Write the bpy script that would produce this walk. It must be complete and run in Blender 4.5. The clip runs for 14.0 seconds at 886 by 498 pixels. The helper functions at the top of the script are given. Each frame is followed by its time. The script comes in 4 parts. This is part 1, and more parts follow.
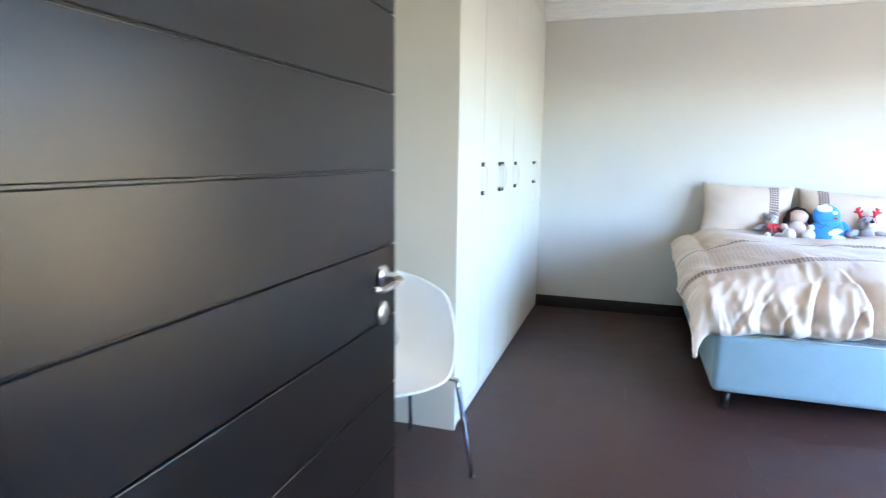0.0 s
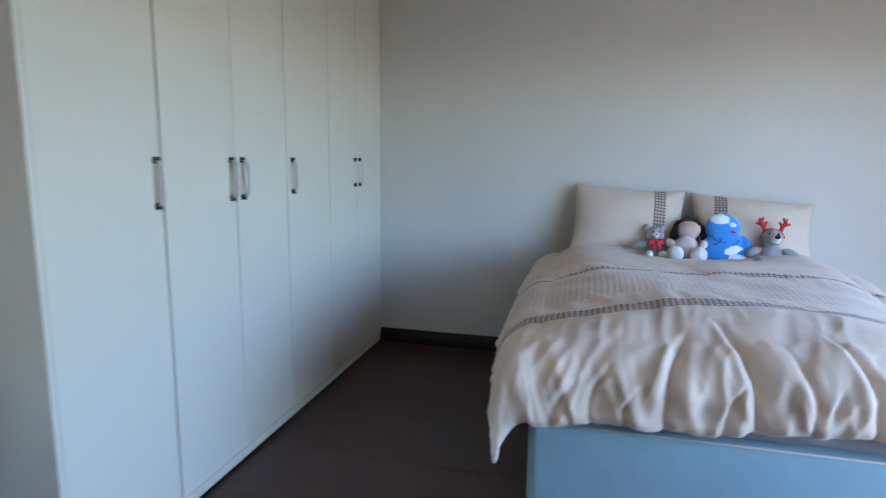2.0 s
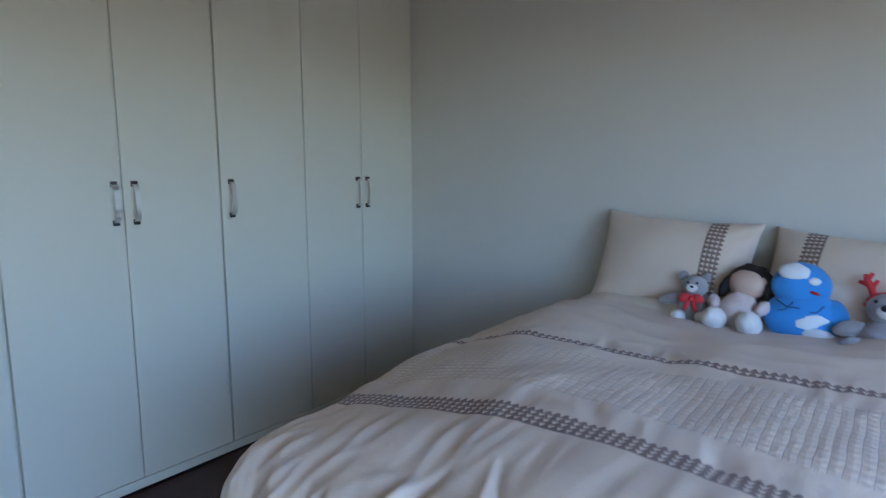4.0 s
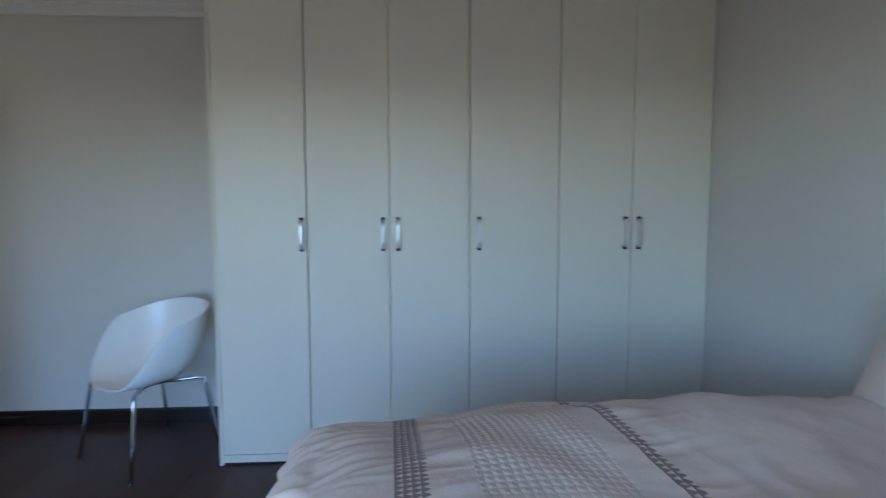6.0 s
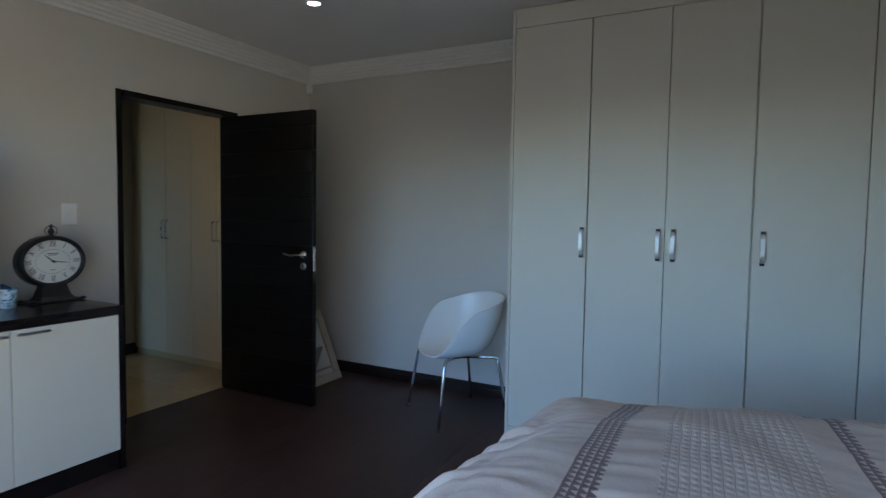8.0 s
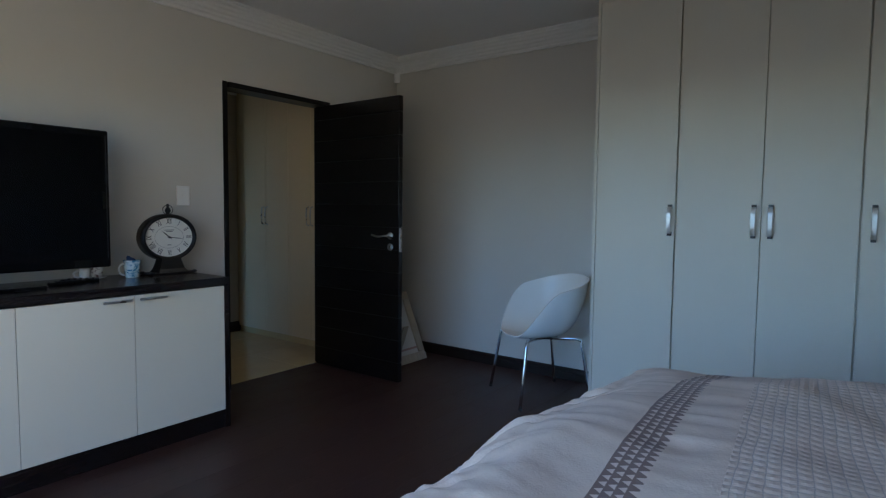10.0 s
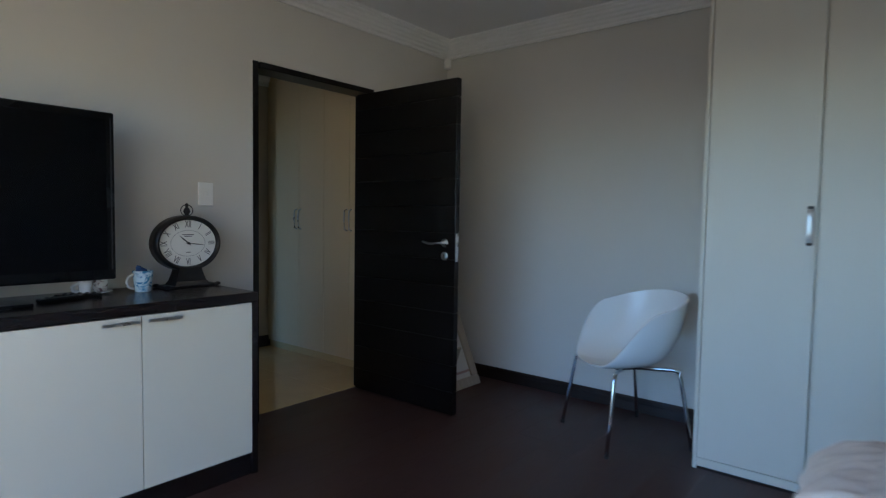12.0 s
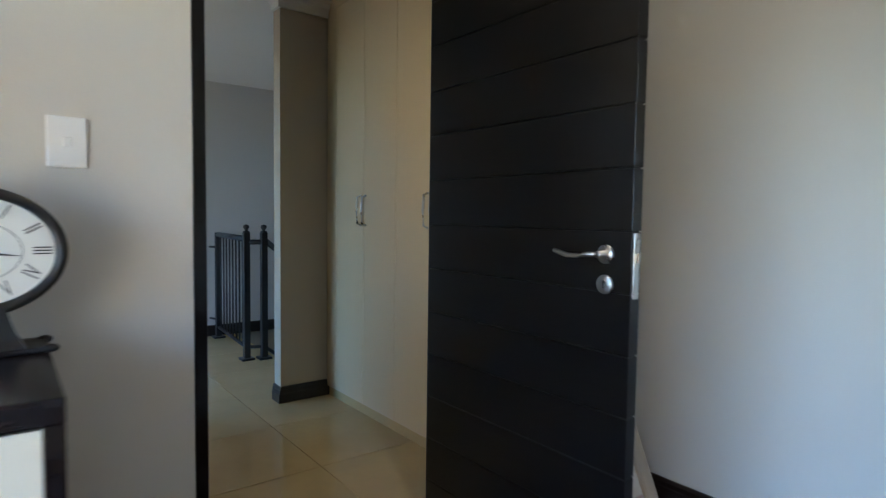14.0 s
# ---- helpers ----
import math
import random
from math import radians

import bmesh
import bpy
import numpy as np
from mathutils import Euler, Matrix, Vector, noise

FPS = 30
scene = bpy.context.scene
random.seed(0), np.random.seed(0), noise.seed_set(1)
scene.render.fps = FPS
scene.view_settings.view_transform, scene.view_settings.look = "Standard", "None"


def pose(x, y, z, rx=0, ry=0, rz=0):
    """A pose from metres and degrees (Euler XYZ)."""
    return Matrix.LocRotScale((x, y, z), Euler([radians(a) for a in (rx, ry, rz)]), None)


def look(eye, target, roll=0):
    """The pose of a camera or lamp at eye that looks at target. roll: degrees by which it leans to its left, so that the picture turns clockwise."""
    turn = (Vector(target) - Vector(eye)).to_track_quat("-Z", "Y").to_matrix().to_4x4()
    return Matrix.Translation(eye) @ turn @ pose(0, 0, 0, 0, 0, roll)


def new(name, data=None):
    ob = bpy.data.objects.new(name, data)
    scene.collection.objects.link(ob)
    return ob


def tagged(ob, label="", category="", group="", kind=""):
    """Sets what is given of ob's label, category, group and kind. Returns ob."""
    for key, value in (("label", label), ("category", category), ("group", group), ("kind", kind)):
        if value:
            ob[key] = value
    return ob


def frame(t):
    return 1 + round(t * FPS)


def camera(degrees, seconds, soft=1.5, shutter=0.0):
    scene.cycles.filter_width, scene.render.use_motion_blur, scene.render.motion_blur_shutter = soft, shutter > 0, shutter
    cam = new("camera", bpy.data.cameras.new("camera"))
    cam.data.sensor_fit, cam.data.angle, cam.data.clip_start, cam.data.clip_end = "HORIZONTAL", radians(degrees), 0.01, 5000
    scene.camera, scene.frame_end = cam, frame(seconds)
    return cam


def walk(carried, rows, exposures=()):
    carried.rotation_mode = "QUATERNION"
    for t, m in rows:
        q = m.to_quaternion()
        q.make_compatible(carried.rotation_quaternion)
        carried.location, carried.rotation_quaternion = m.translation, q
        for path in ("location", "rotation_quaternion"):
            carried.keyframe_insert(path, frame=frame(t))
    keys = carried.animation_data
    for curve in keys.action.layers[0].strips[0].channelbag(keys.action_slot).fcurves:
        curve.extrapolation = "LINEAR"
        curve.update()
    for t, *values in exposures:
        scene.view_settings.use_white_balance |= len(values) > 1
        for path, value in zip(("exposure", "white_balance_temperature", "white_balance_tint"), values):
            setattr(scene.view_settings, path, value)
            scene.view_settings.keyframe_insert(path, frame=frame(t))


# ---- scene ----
cam = camera(75.4, 14.0, soft=1.25, shutter=0.5)
PATH = [
    (0, (0.309, 0.588, 1.314), (-0.292, 2.469, 0.997), 0.7),
    (0.5, (0.398, 0.934, 1.31), (-0.112, 2.842, 0.991), 0.9),
    (1, (0.525, 1.262, 1.262), (0.063, 3.183, 0.953), 0.7),
    (1.5, (0.694, 1.612, 1.275), (0.236, 3.533, 0.962), 0.8),
    (2, (0.934, 1.936, 1.297), (0.465, 3.855, 0.982), 0.7),
    (2.2, (1.033, 2.054, 1.29), (0.553, 3.97, 0.977), 0.6),
    (4.3, (2.093, 3.196, 1.364), (0.664, 4.568, 1.083), -0.0),
    (4.5, (2.182, 3.312, 1.373), (0.638, 4.552, 1.096), -0.0),
    (5, (2.364, 3.604, 1.358), (0.601, 4.516, 1.113), -0.0),
    (5.5, (2.455, 3.898, 1.364), (0.54, 4.436, 1.156), -0.1),
    (6, (2.513, 4.079, 1.383), (0.525, 4.2, 1.208), -0.1),
    (6.5, (2.564, 4.104, 1.456), (0.581, 3.922, 1.269), 0.4),
    (7, (2.613, 4.234, 1.429), (0.69, 3.706, 1.29), 0.5),
    (7.5, (2.736, 4.277, 1.387), (0.897, 3.501, 1.268), 0.7),
    (8, (2.838, 4.372, 1.344), (1.073, 3.438, 1.227), 0.9),
    (8.5, (2.898, 4.424, 1.295), (1.17, 3.423, 1.183), 0.9),
    (9, (2.912, 4.419, 1.245), (1.227, 3.347, 1.133), 0.8),
    (9.2, (2.902, 4.437, 1.249), (1.241, 3.33, 1.123), 0.7),
    (11.5, (2.721, 4.167, 1.21), (1.162, 2.919, 1.102), 0.9),
    (12, (2.519, 3.882, 1.218), (0.972, 2.62, 1.106), 0.9),
    (12.5, (2.256, 3.542, 1.213), (0.733, 2.251, 1.103), 0.8),
    (13, (1.874, 3.207, 1.186), (0.408, 1.852, 1.072), 0.8),
    (13.3, (1.649, 3.016, 1.156), (0.246, 1.595, 1.043), 1.0),
    (13.5, (1.496, 2.908, 1.167), (0.139, 1.444, 1.047), 0.9),
    (14, (1.083, 2.63, 1.155), (-0.133, 1.047, 1.04), 0.8),
]
SKY, SUN, DOWN = 0.15, 2.6, 1.5
EXPOSURES = [(0.0, 4.81, 6150, 9), (0.5, 4.29, 6000, 9), (1.0, 3.82, 5900, 9), (2.0, 3.49, 6000, 9), (5.0, 2.69, 5800, 9), (6.0, 2.84, 5850, 9), (7.5, 2.51, 5850, 7), (8.5, 2.15, 5800, 7), (9.0, 2.1, 5800, 7), (11.5, 2.15, 5800, 7), (12.5, 3.02, 5950, 7), (13.5, 3.65, 6200, 7), (14.0, 3.8, 6200, 7)]
walk(cam, [(t, look(eye, target, roll)) for t, eye, target, roll in PATH], EXPOSURES)

# ---- world and light ----
world = bpy.data.worlds.new("sky")
scene.world = world
world.use_nodes = True
wn = world.node_tree
sky = wn.nodes.new("ShaderNodeTexSky")
sky.sky_type = "NISHITA"
sky.sun_disc = False
sky.sun_elevation = radians(42)
sky.sun_rotation = radians(151)
sky.air_density, sky.dust_density, sky.ozone_density = 1.0, 0.05, 10.0
wn.nodes["Background"].inputs["Strength"].default_value = SKY
wn.links.new(sky.outputs["Color"], wn.nodes["Background"].inputs["Color"])
sun = new("sun", bpy.data.lights.new("sun", "SUN"))
sun.data.energy, sun.data.angle, sun.data.color = SUN, radians(0.53), (1.0, 0.95, 0.88)
sun.matrix_basis = look((3.0, -5.5, 5.6), (0, 0, 0))
spot = new("downlight_lamp", bpy.data.lights.new("downlight_lamp", "SPOT"))
spot.data.energy, spot.data.spot_size, spot.data.spot_blend, spot.data.shadow_soft_size, spot.data.color = DOWN, radians(110), 0.9, 0.03, (1.0, 0.84, 0.66)
spot.matrix_basis = look((0.17, 2.08, 2.545), (0.17, 2.08, 0))


# ---- materials ----
def rgba(c):
    return (c[0], c[1], c[2], 1.0)


def material(name, color, rough=0.5, metal=0.0, vary=0.06, scale=6.0, grain=0.0, grain_scale=(60, 60, 60),
             bump=0.0, bump_scale=120.0, coat=0.0, each=0.0, sheen=0.0, rough_vary=0.06, spec=0.5):
    """A procedural surface: broad blotches, fine grain, fine relief and a varying gloss."""
    m = bpy.data.materials.new(name)
    m.use_nodes = True
    n, l = m.node_tree.nodes, m.node_tree.links
    b = n["Principled BSDF"]
    b.inputs["Metallic"].default_value = metal
    b.inputs["Coat Weight"].default_value = coat
    b.inputs["Coat Roughness"].default_value = 0.12
    b.inputs["Sheen Weight"].default_value = sheen
    b.inputs["Specular IOR Level"].default_value = spec
    co = n.new("ShaderNodeTexCoord")
    broad = n.new("ShaderNodeTexNoise")
    broad.inputs["Scale"].default_value = scale
    broad.inputs["Detail"].default_value = 5.0
    l.new(co.outputs["Object"], broad.inputs["Vector"])
    mapping = n.new("ShaderNodeMapping")
    mapping.inputs["Scale"].default_value = grain_scale
    l.new(co.outputs["Object"], mapping.inputs["Vector"])
    fine = n.new("ShaderNodeTexNoise")
    fine.inputs["Scale"].default_value = 1.0
    fine.inputs["Detail"].default_value = 6.0
    l.new(mapping.outputs["Vector"], fine.inputs["Vector"])

    def maths(op, a, c):
        x = n.new("ShaderNodeMath")
        x.operation = op
        for i, v in enumerate((a, c)):
            if isinstance(v, (int, float)):
                x.inputs[i].default_value = v
            else:
                l.new(v, x.inputs[i])
        return x.outputs[0]
    value = maths("ADD", 1.0, maths("MULTIPLY", maths("SUBTRACT", broad.outputs["Fac"], 0.5), vary * 4))
    value = maths("ADD", value, maths("MULTIPLY", maths("SUBTRACT", fine.outputs["Fac"], 0.5), grain * 4))
    if each:
        info = n.new("ShaderNodeObjectInfo")
        value = maths("ADD", value, maths("MULTIPLY", maths("SUBTRACT", info.outputs["Random"], 0.5), each * 2))
    mix = n.new("ShaderNodeHueSaturation")
    mix.inputs["Color"].default_value = rgba(color)
    l.new(value, mix.inputs["Value"])
    l.new(mix.outputs["Color"], b.inputs["Base Color"])
    l.new(maths("ADD", rough, maths("MULTIPLY", maths("SUBTRACT", broad.outputs["Fac"], 0.5), rough_vary * 4)), b.inputs["Roughness"])
    if bump:
        rel = n.new("ShaderNodeTexNoise")
        rel.inputs["Scale"].default_value = bump_scale
        rel.inputs["Detail"].default_value = 3.0
        l.new(co.outputs["Object"], rel.inputs["Vector"])
        bp = n.new("ShaderNodeBump")
        bp.inputs["Strength"].default_value = bump
        bp.inputs["Distance"].default_value = 0.004
        l.new(rel.outputs["Fac"] if not grain else fine.outputs["Fac"], bp.inputs["Height"])
        l.new(bp.outputs["Normal"], b.inputs["Normal"])
    return m


WALL = material("wall_paint", (0.63, 0.60, 0.54), 0.75, vary=0.02, scale=1.5, bump=0.12, bump_scale=180)
CEILING = material("ceiling_paint", (0.78, 0.77, 0.74), 0.85, vary=0.015, scale=2.0, bump=0.08)
CORNICE = material("cornice_paint", (0.82, 0.81, 0.77), 0.6, vary=0.02)
MELAMINE = material("cream_melamine", (0.70, 0.66, 0.55), 0.42, vary=0.015, scale=2.0, bump=0.05, bump_scale=300)
HALL_MELAMINE = material("hall_melamine", (0.70, 0.56, 0.34), 0.42, vary=0.02, scale=2.0)
EDGE = material("panel_edge", (0.32, 0.29, 0.24), 0.6)
WENGE = material("wenge_laminate", (0.050, 0.024, 0.019), 0.40, vary=0.10, scale=3.0, grain=0.22, grain_scale=(9, 150, 60), bump=0.04, each=0.05, spec=0.35, rough_vary=0.04)
SKIRT = material("dark_skirting_wood", (0.013, 0.008, 0.0065), 0.38, vary=0.08, grain=0.15, grain_scale=(8, 8, 120), bump=0.05)
DOORWOOD = material("espresso_door_stain", (0.005, 0.0040, 0.0037), 0.30, vary=0.10, scale=3.0, grain=0.12, grain_scale=(40, 6, 120), bump=0.02, each=0.06, rough_vary=0.02, spec=0.32)
DARKTOP = material("dark_console_veneer", (0.013, 0.0085, 0.0075), 0.22, vary=0.08, grain=0.12, grain_scale=(8, 120, 60), bump=0.03, spec=0.35, rough_vary=0.02)
WHITE_GLOSS = material("white_gloss_door", (0.83, 0.78, 0.63), 0.22, vary=0.01, scale=2.0, coat=0.2)
SATIN = material("satin_handle_metal", (0.74, 0.71, 0.66), 0.42, metal=0.7, vary=0.03, scale=30)
STEEL = material("brushed_steel", (0.55, 0.54, 0.52), 0.30, metal=1.0, vary=0.04, scale=30)
CHROME = material("chrome", (0.72, 0.72, 0.73), 0.10, metal=1.0, vary=0.02, rough_vary=0.03)
DARKMETAL = material("dark_end_cap", (0.045, 0.042, 0.04), 0.35, metal=0.6)
SHELL = material("white_moulded_plastic", (0.80, 0.80, 0.77), 0.25, vary=0.01, coat=0.15, rough_vary=0.03)
RUBBER = material("black_rubber", (0.02, 0.02, 0.02), 0.7)
TILE = material("polished_cream_tile", (0.62, 0.46, 0.23), 0.10, vary=0.05, scale=4.0, grain=0.02, grain_scale=(20, 20, 20), each=0.03, rough_vary=0.03)
GROUT = material("tile_grout", (0.22, 0.18, 0.12), 0.9)
IRON = material("black_painted_iron", (0.016, 0.016, 0.018), 0.45, vary=0.08, scale=40)
BLACK = material("matt_black_metal", (0.009, 0.008, 0.008), 0.42, vary=0.10, scale=40)
SCREEN = material("tv_screen", (0.003, 0.003, 0.0035), 0.10, vary=0.0, rough_vary=0.005, spec=0.12)
TVBODY = material("tv_black_plastic", (0.004, 0.004, 0.0042), 0.25, vary=0.02, spec=0.2)
PLASTIC = material("white_switch_plastic", (0.82, 0.81, 0.78), 0.35, vary=0.01)
PAPER = material("clock_face_paper", (0.78, 0.77, 0.70), 0.6, vary=0.03, scale=12)
INK = material("clock_ink", (0.035, 0.032, 0.03), 0.6)
CHINA = material("white_china", (0.80, 0.81, 0.82), 0.15, coat=0.3)
BLUEBASE = material("pale_blue_upholstery", (0.23, 0.35, 0.40), 0.85, vary=0.05, scale=9, grain=0.05, grain_scale=(40, 40, 500), bump=0.25, sheen=0.2)
MATTRESS = material("grey_mattress_ticking", (0.20, 0.19, 0.20), 0.9, vary=0.06, bump=0.2)
LEG = material("dark_bed_leg", (0.02, 0.013, 0.010), 0.4)
SHEET = material("cream_sheet", (0.66, 0.58, 0.47), 0.85, vary=0.03, scale=10, bump=0.2, bump_scale=260)
GREYPLUSH = material("grey_plush", (0.33, 0.31, 0.32), 0.95, vary=0.12, scale=40, grain=0.1, grain_scale=(200, 200, 200), bump=0.9, bump_scale=300, sheen=0.6)
PALEPLUSH = material("pale_pink_plush", (0.66, 0.53, 0.50), 0.95, vary=0.08, scale=40, grain=0.06, grain_scale=(200, 200, 200), bump=0.8, bump_scale=300, sheen=0.5)
WHITEPLUSH = material("white_plush", (0.76, 0.73, 0.71), 0.95, vary=0.06, scale=40, grain=0.06, grain_scale=(200, 200, 200), bump=0.8, bump_scale=300, sheen=0.5)
SKINPLUSH = material("peach_felt", (0.60, 0.42, 0.33), 0.9, vary=0.04)
DARKPLUSH = material("dark_felt", (0.02, 0.016, 0.018), 0.9, vary=0.1)
RED = material("red_felt", (0.55, 0.03, 0.04), 0.8, vary=0.08, scale=40)
BLUEPLUSH = material("blue_plush", (0.045, 0.26, 0.66), 0.85, vary=0.05, scale=30, bump=0.5, bump_scale=300, sheen=0.3)
NAVY = material("navy_print", (0.02, 0.06, 0.18), 0.8)
WHITEPRINT = material("white_print", (0.76, 0.78, 0.80), 0.8, vary=0.02)
FRAMEWOOD = material("limed_frame_wood", (0.42, 0.36, 0.28), 0.6, vary=0.10, grain=0.10, grain_scale=(90, 90, 8), bump=0.1)
MOUNT = material("picture_mount", (0.62, 0.60, 0.56), 0.7, vary=0.03)
PINKLINE = material("picture_inner_border", (0.40, 0.27, 0.25), 0.7)
GRASS = material("dry_lawn", (0.060, 0.036, 0.013), 0.95, vary=0.2, scale=0.3)
SUN_BOUNCE = material("sun_bounce_paint", (0.80, 0.60, 0.32), 0.9, vary=0.05, scale=2.0)
LIGHT_SCREEN = material("light_screen_brown", (0.16, 0.085, 0.030), 0.9, vary=0.1, scale=3.0)
HALLWALL = material("hall_wall_paint", (0.48, 0.41, 0.31), 0.75, vary=0.02, scale=1.5, bump=0.1)
GREYWALL = material("landing_wall_paint", (0.56, 0.54, 0.51), 0.8, vary=0.02, scale=1.5)


def lamp_material(name, color, strength):
    m = bpy.data.materials.new(name)
    m.use_nodes = True
    b = m.node_tree.nodes["Principled BSDF"]
    b.inputs["Base Color"].default_value = rgba(color)
    b.inputs["Emission Color"].default_value = rgba(color)
    b.inputs["Emission Strength"].default_value = strength
    return m


BULB = lamp_material("downlight_bulb", (1.0, 0.93, 0.82), 14.0)


def glass_material():
    m = bpy.data.materials.new("window_glass")
    m.use_nodes = True
    b = m.node_tree.nodes["Principled BSDF"]
    b.inputs["Base Color"].default_value = (1, 1, 1, 1)
    b.inputs["Roughness"].default_value = 0.0
    b.inputs["Transmission Weight"].default_value = 1.0
    b.inputs["IOR"].default_value = 1.01
    return m


GLASS = glass_material()


def bedding_material(name, base, bands, quilt=None):
    """Cotton with embroidered bands of triangles. bands: (start, end, rows) along the cloth's v, in metres; quilt: (start, end)."""
    m = bpy.data.materials.new(name)
    m.use_nodes = True
    n, l = m.node_tree.nodes, m.node_tree.links
    b = n["Principled BSDF"]
    b.inputs["Roughness"].default_value = 0.8
    b.inputs["Sheen Weight"].default_value = 0.15
    uv = n.new("ShaderNodeUVMap")
    sep = n.new("ShaderNodeSeparateXYZ")
    l.new(uv.outputs["UV"], sep.inputs["Vector"])
    u, v = sep.outputs["X"], sep.outputs["Y"]

    def maths(op, a, c=0.0):
        x = n.new("ShaderNodeMath")
        x.operation = op
        for i, s in enumerate((a, c)):
            if isinstance(s, (int, float)):
                x.inputs[i].default_value = s
            else:
                l.new(s, x.inputs[i])
        return x.outputs[0]
    total = None
    for v0, v1, rows in bands:
        inside = maths("MULTIPLY", maths("GREATER_THAN", v, v0), maths("LESS_THAN", v, v1))
        h = (v1 - v0) / rows
        fu = maths("ABSOLUTE", maths("SUBTRACT", maths("FRACT", maths("DIVIDE", u, h * 1.15)), 0.5))
        fv = maths("FRACT", maths("DIVIDE", maths("SUBTRACT", v, v0), h))
        tri = maths("LESS_THAN", maths("MULTIPLY", fu, 2.0), maths("SUBTRACT", 1.22, fv))
        hit = maths("MULTIPLY", inside, tri)
        total = hit if total is None else maths("MAXIMUM", total, hit)
    co = n.new("ShaderNodeTexCoord")
    blotch = n.new("ShaderNodeTexNoise")
    blotch.inputs["Scale"].default_value = 7.0
    l.new(co.outputs["Object"], blotch.inputs["Vector"])
    cloth = n.new("ShaderNodeHueSaturation")
    cloth.inputs["Color"].default_value = rgba(base)
    l.new(maths("ADD", 0.93, maths("MULTIPLY", blotch.outputs["Fac"], 0.14)), cloth.inputs["Value"])
    mix = n.new("ShaderNodeMix")
    mix.data_type = "RGBA"
    l.new(cloth.outputs["Color"], mix.inputs["A"])
    mix.inputs["B"].default_value = (0.15, 0.085, 0.07, 1)
    l.new(maths("MULTIPLY", total, 0.9), mix.inputs["Factor"])
    colour = mix.outputs["Result"]
    weave = n.new("ShaderNodeTexNoise")
    weave.inputs["Scale"].default_value = 220.0
    l.new(co.outputs["Object"], weave.inputs["Vector"])
    crease = n.new("ShaderNodeTexNoise")
    crease.inputs["Scale"].default_value = 11.0
    crease.inputs["Detail"].default_value = 6.0
    l.new(co.outputs["Object"], crease.inputs["Vector"])
    height = maths("ADD", maths("MULTIPLY", weave.outputs["Fac"], 0.15), maths("MULTIPLY", crease.outputs["Fac"], 1.2))
    height = maths("ADD", height, maths("MULTIPLY", total, 0.25))
    if quilt:
        q0, q1 = quilt
        zone = maths("MULTIPLY", maths("GREATER_THAN", v, q0), maths("LESS_THAN", v, q1))
        wob = maths("MULTIPLY", maths("SUBTRACT", crease.outputs["Fac"], 0.5), 0.012)
        a = maths("ABSOLUTE", maths("SUBTRACT", maths("FRACT", maths("DIVIDE", maths("ADD", u, wob), 0.024)), 0.5))
        c = maths("ABSOLUTE", maths("SUBTRACT", maths("FRACT", maths("DIVIDE", maths("ADD", v, wob), 0.020)), 0.5))
        pad = maths("MULTIPLY", maths("SUBTRACT", 0.5, a), maths("SUBTRACT", 0.5, c))
        stitch = maths("MULTIPLY", zone, maths("GREATER_THAN", maths("MAXIMUM", a, c), 0.455))
        height = maths("ADD", height, maths("MULTIPLY", maths("MULTIPLY", pad, zone), 2.2))
        mq = n.new("ShaderNodeMix")
        mq.data_type = "RGBA"
        l.new(colour, mq.inputs["A"])
        mq.inputs["B"].default_value = (0.27, 0.235, 0.22, 1)
        l.new(maths("MULTIPLY", stitch, 0.55), mq.inputs["Factor"])
        colour = mq.outputs["Result"]
    l.new(colour, b.inputs["Base Color"])
    bp = n.new("ShaderNodeBump")
    bp.inputs["Strength"].default_value = 0.55
    bp.inputs["Distance"].default_value = 0.008
    l.new(height, bp.inputs["Height"])
    l.new(bp.outputs["Normal"], b.inputs["Normal"])
    return m


COTTON = (0.66, 0.53, 0.42)
DUVET = bedding_material("embroidered_duvet_cotton", COTTON, ((0.503, 0.575, 4), (1.05, 1.070, 1), (1.070, 1.090, 1)), (0.67, 0.97))
PILLOWCASE = bedding_material("embroidered_pillowcase", COTTON, ((0.465, 0.535, 4),))


# ---- building helpers ----
def mesh_of(name, bm, mats, smooth=False):
    bmesh.ops.recalc_face_normals(bm, faces=bm.faces)
    me = bpy.data.meshes.new(name)
    if smooth:
        for f in bm.faces:
            f.smooth = True
    bm.to_mesh(me)
    bm.free()
    for m in (mats if isinstance(mats, (list, tuple)) else (mats,)):
        me.materials.append(m)
    return me


def part(name, bm, mat, parent, label="", smooth=False):
    """Link a bmesh as one mesh object under a thing or part; its coordinates are the parent's own."""
    ob = new(name, mesh_of(name, bm, mat, smooth))
    ob.parent = parent
    if label:
        ob["label"] = label
    return ob


def thing(name, label, category, m=None, group="", kind=""):
    ob = new(name)
    ob.empty_display_size = 0.1
    if m is not None:
        ob.matrix_basis = m
    return tagged(ob, label, category, group, kind)


def single(name, bm, mat, label, category, m=None, smooth=False, group="", kind=""):
    ob = new(name, mesh_of(name, bm, mat, smooth))
    if m is not None:
        ob.matrix_basis = m
    return tagged(ob, label, category, group, kind)


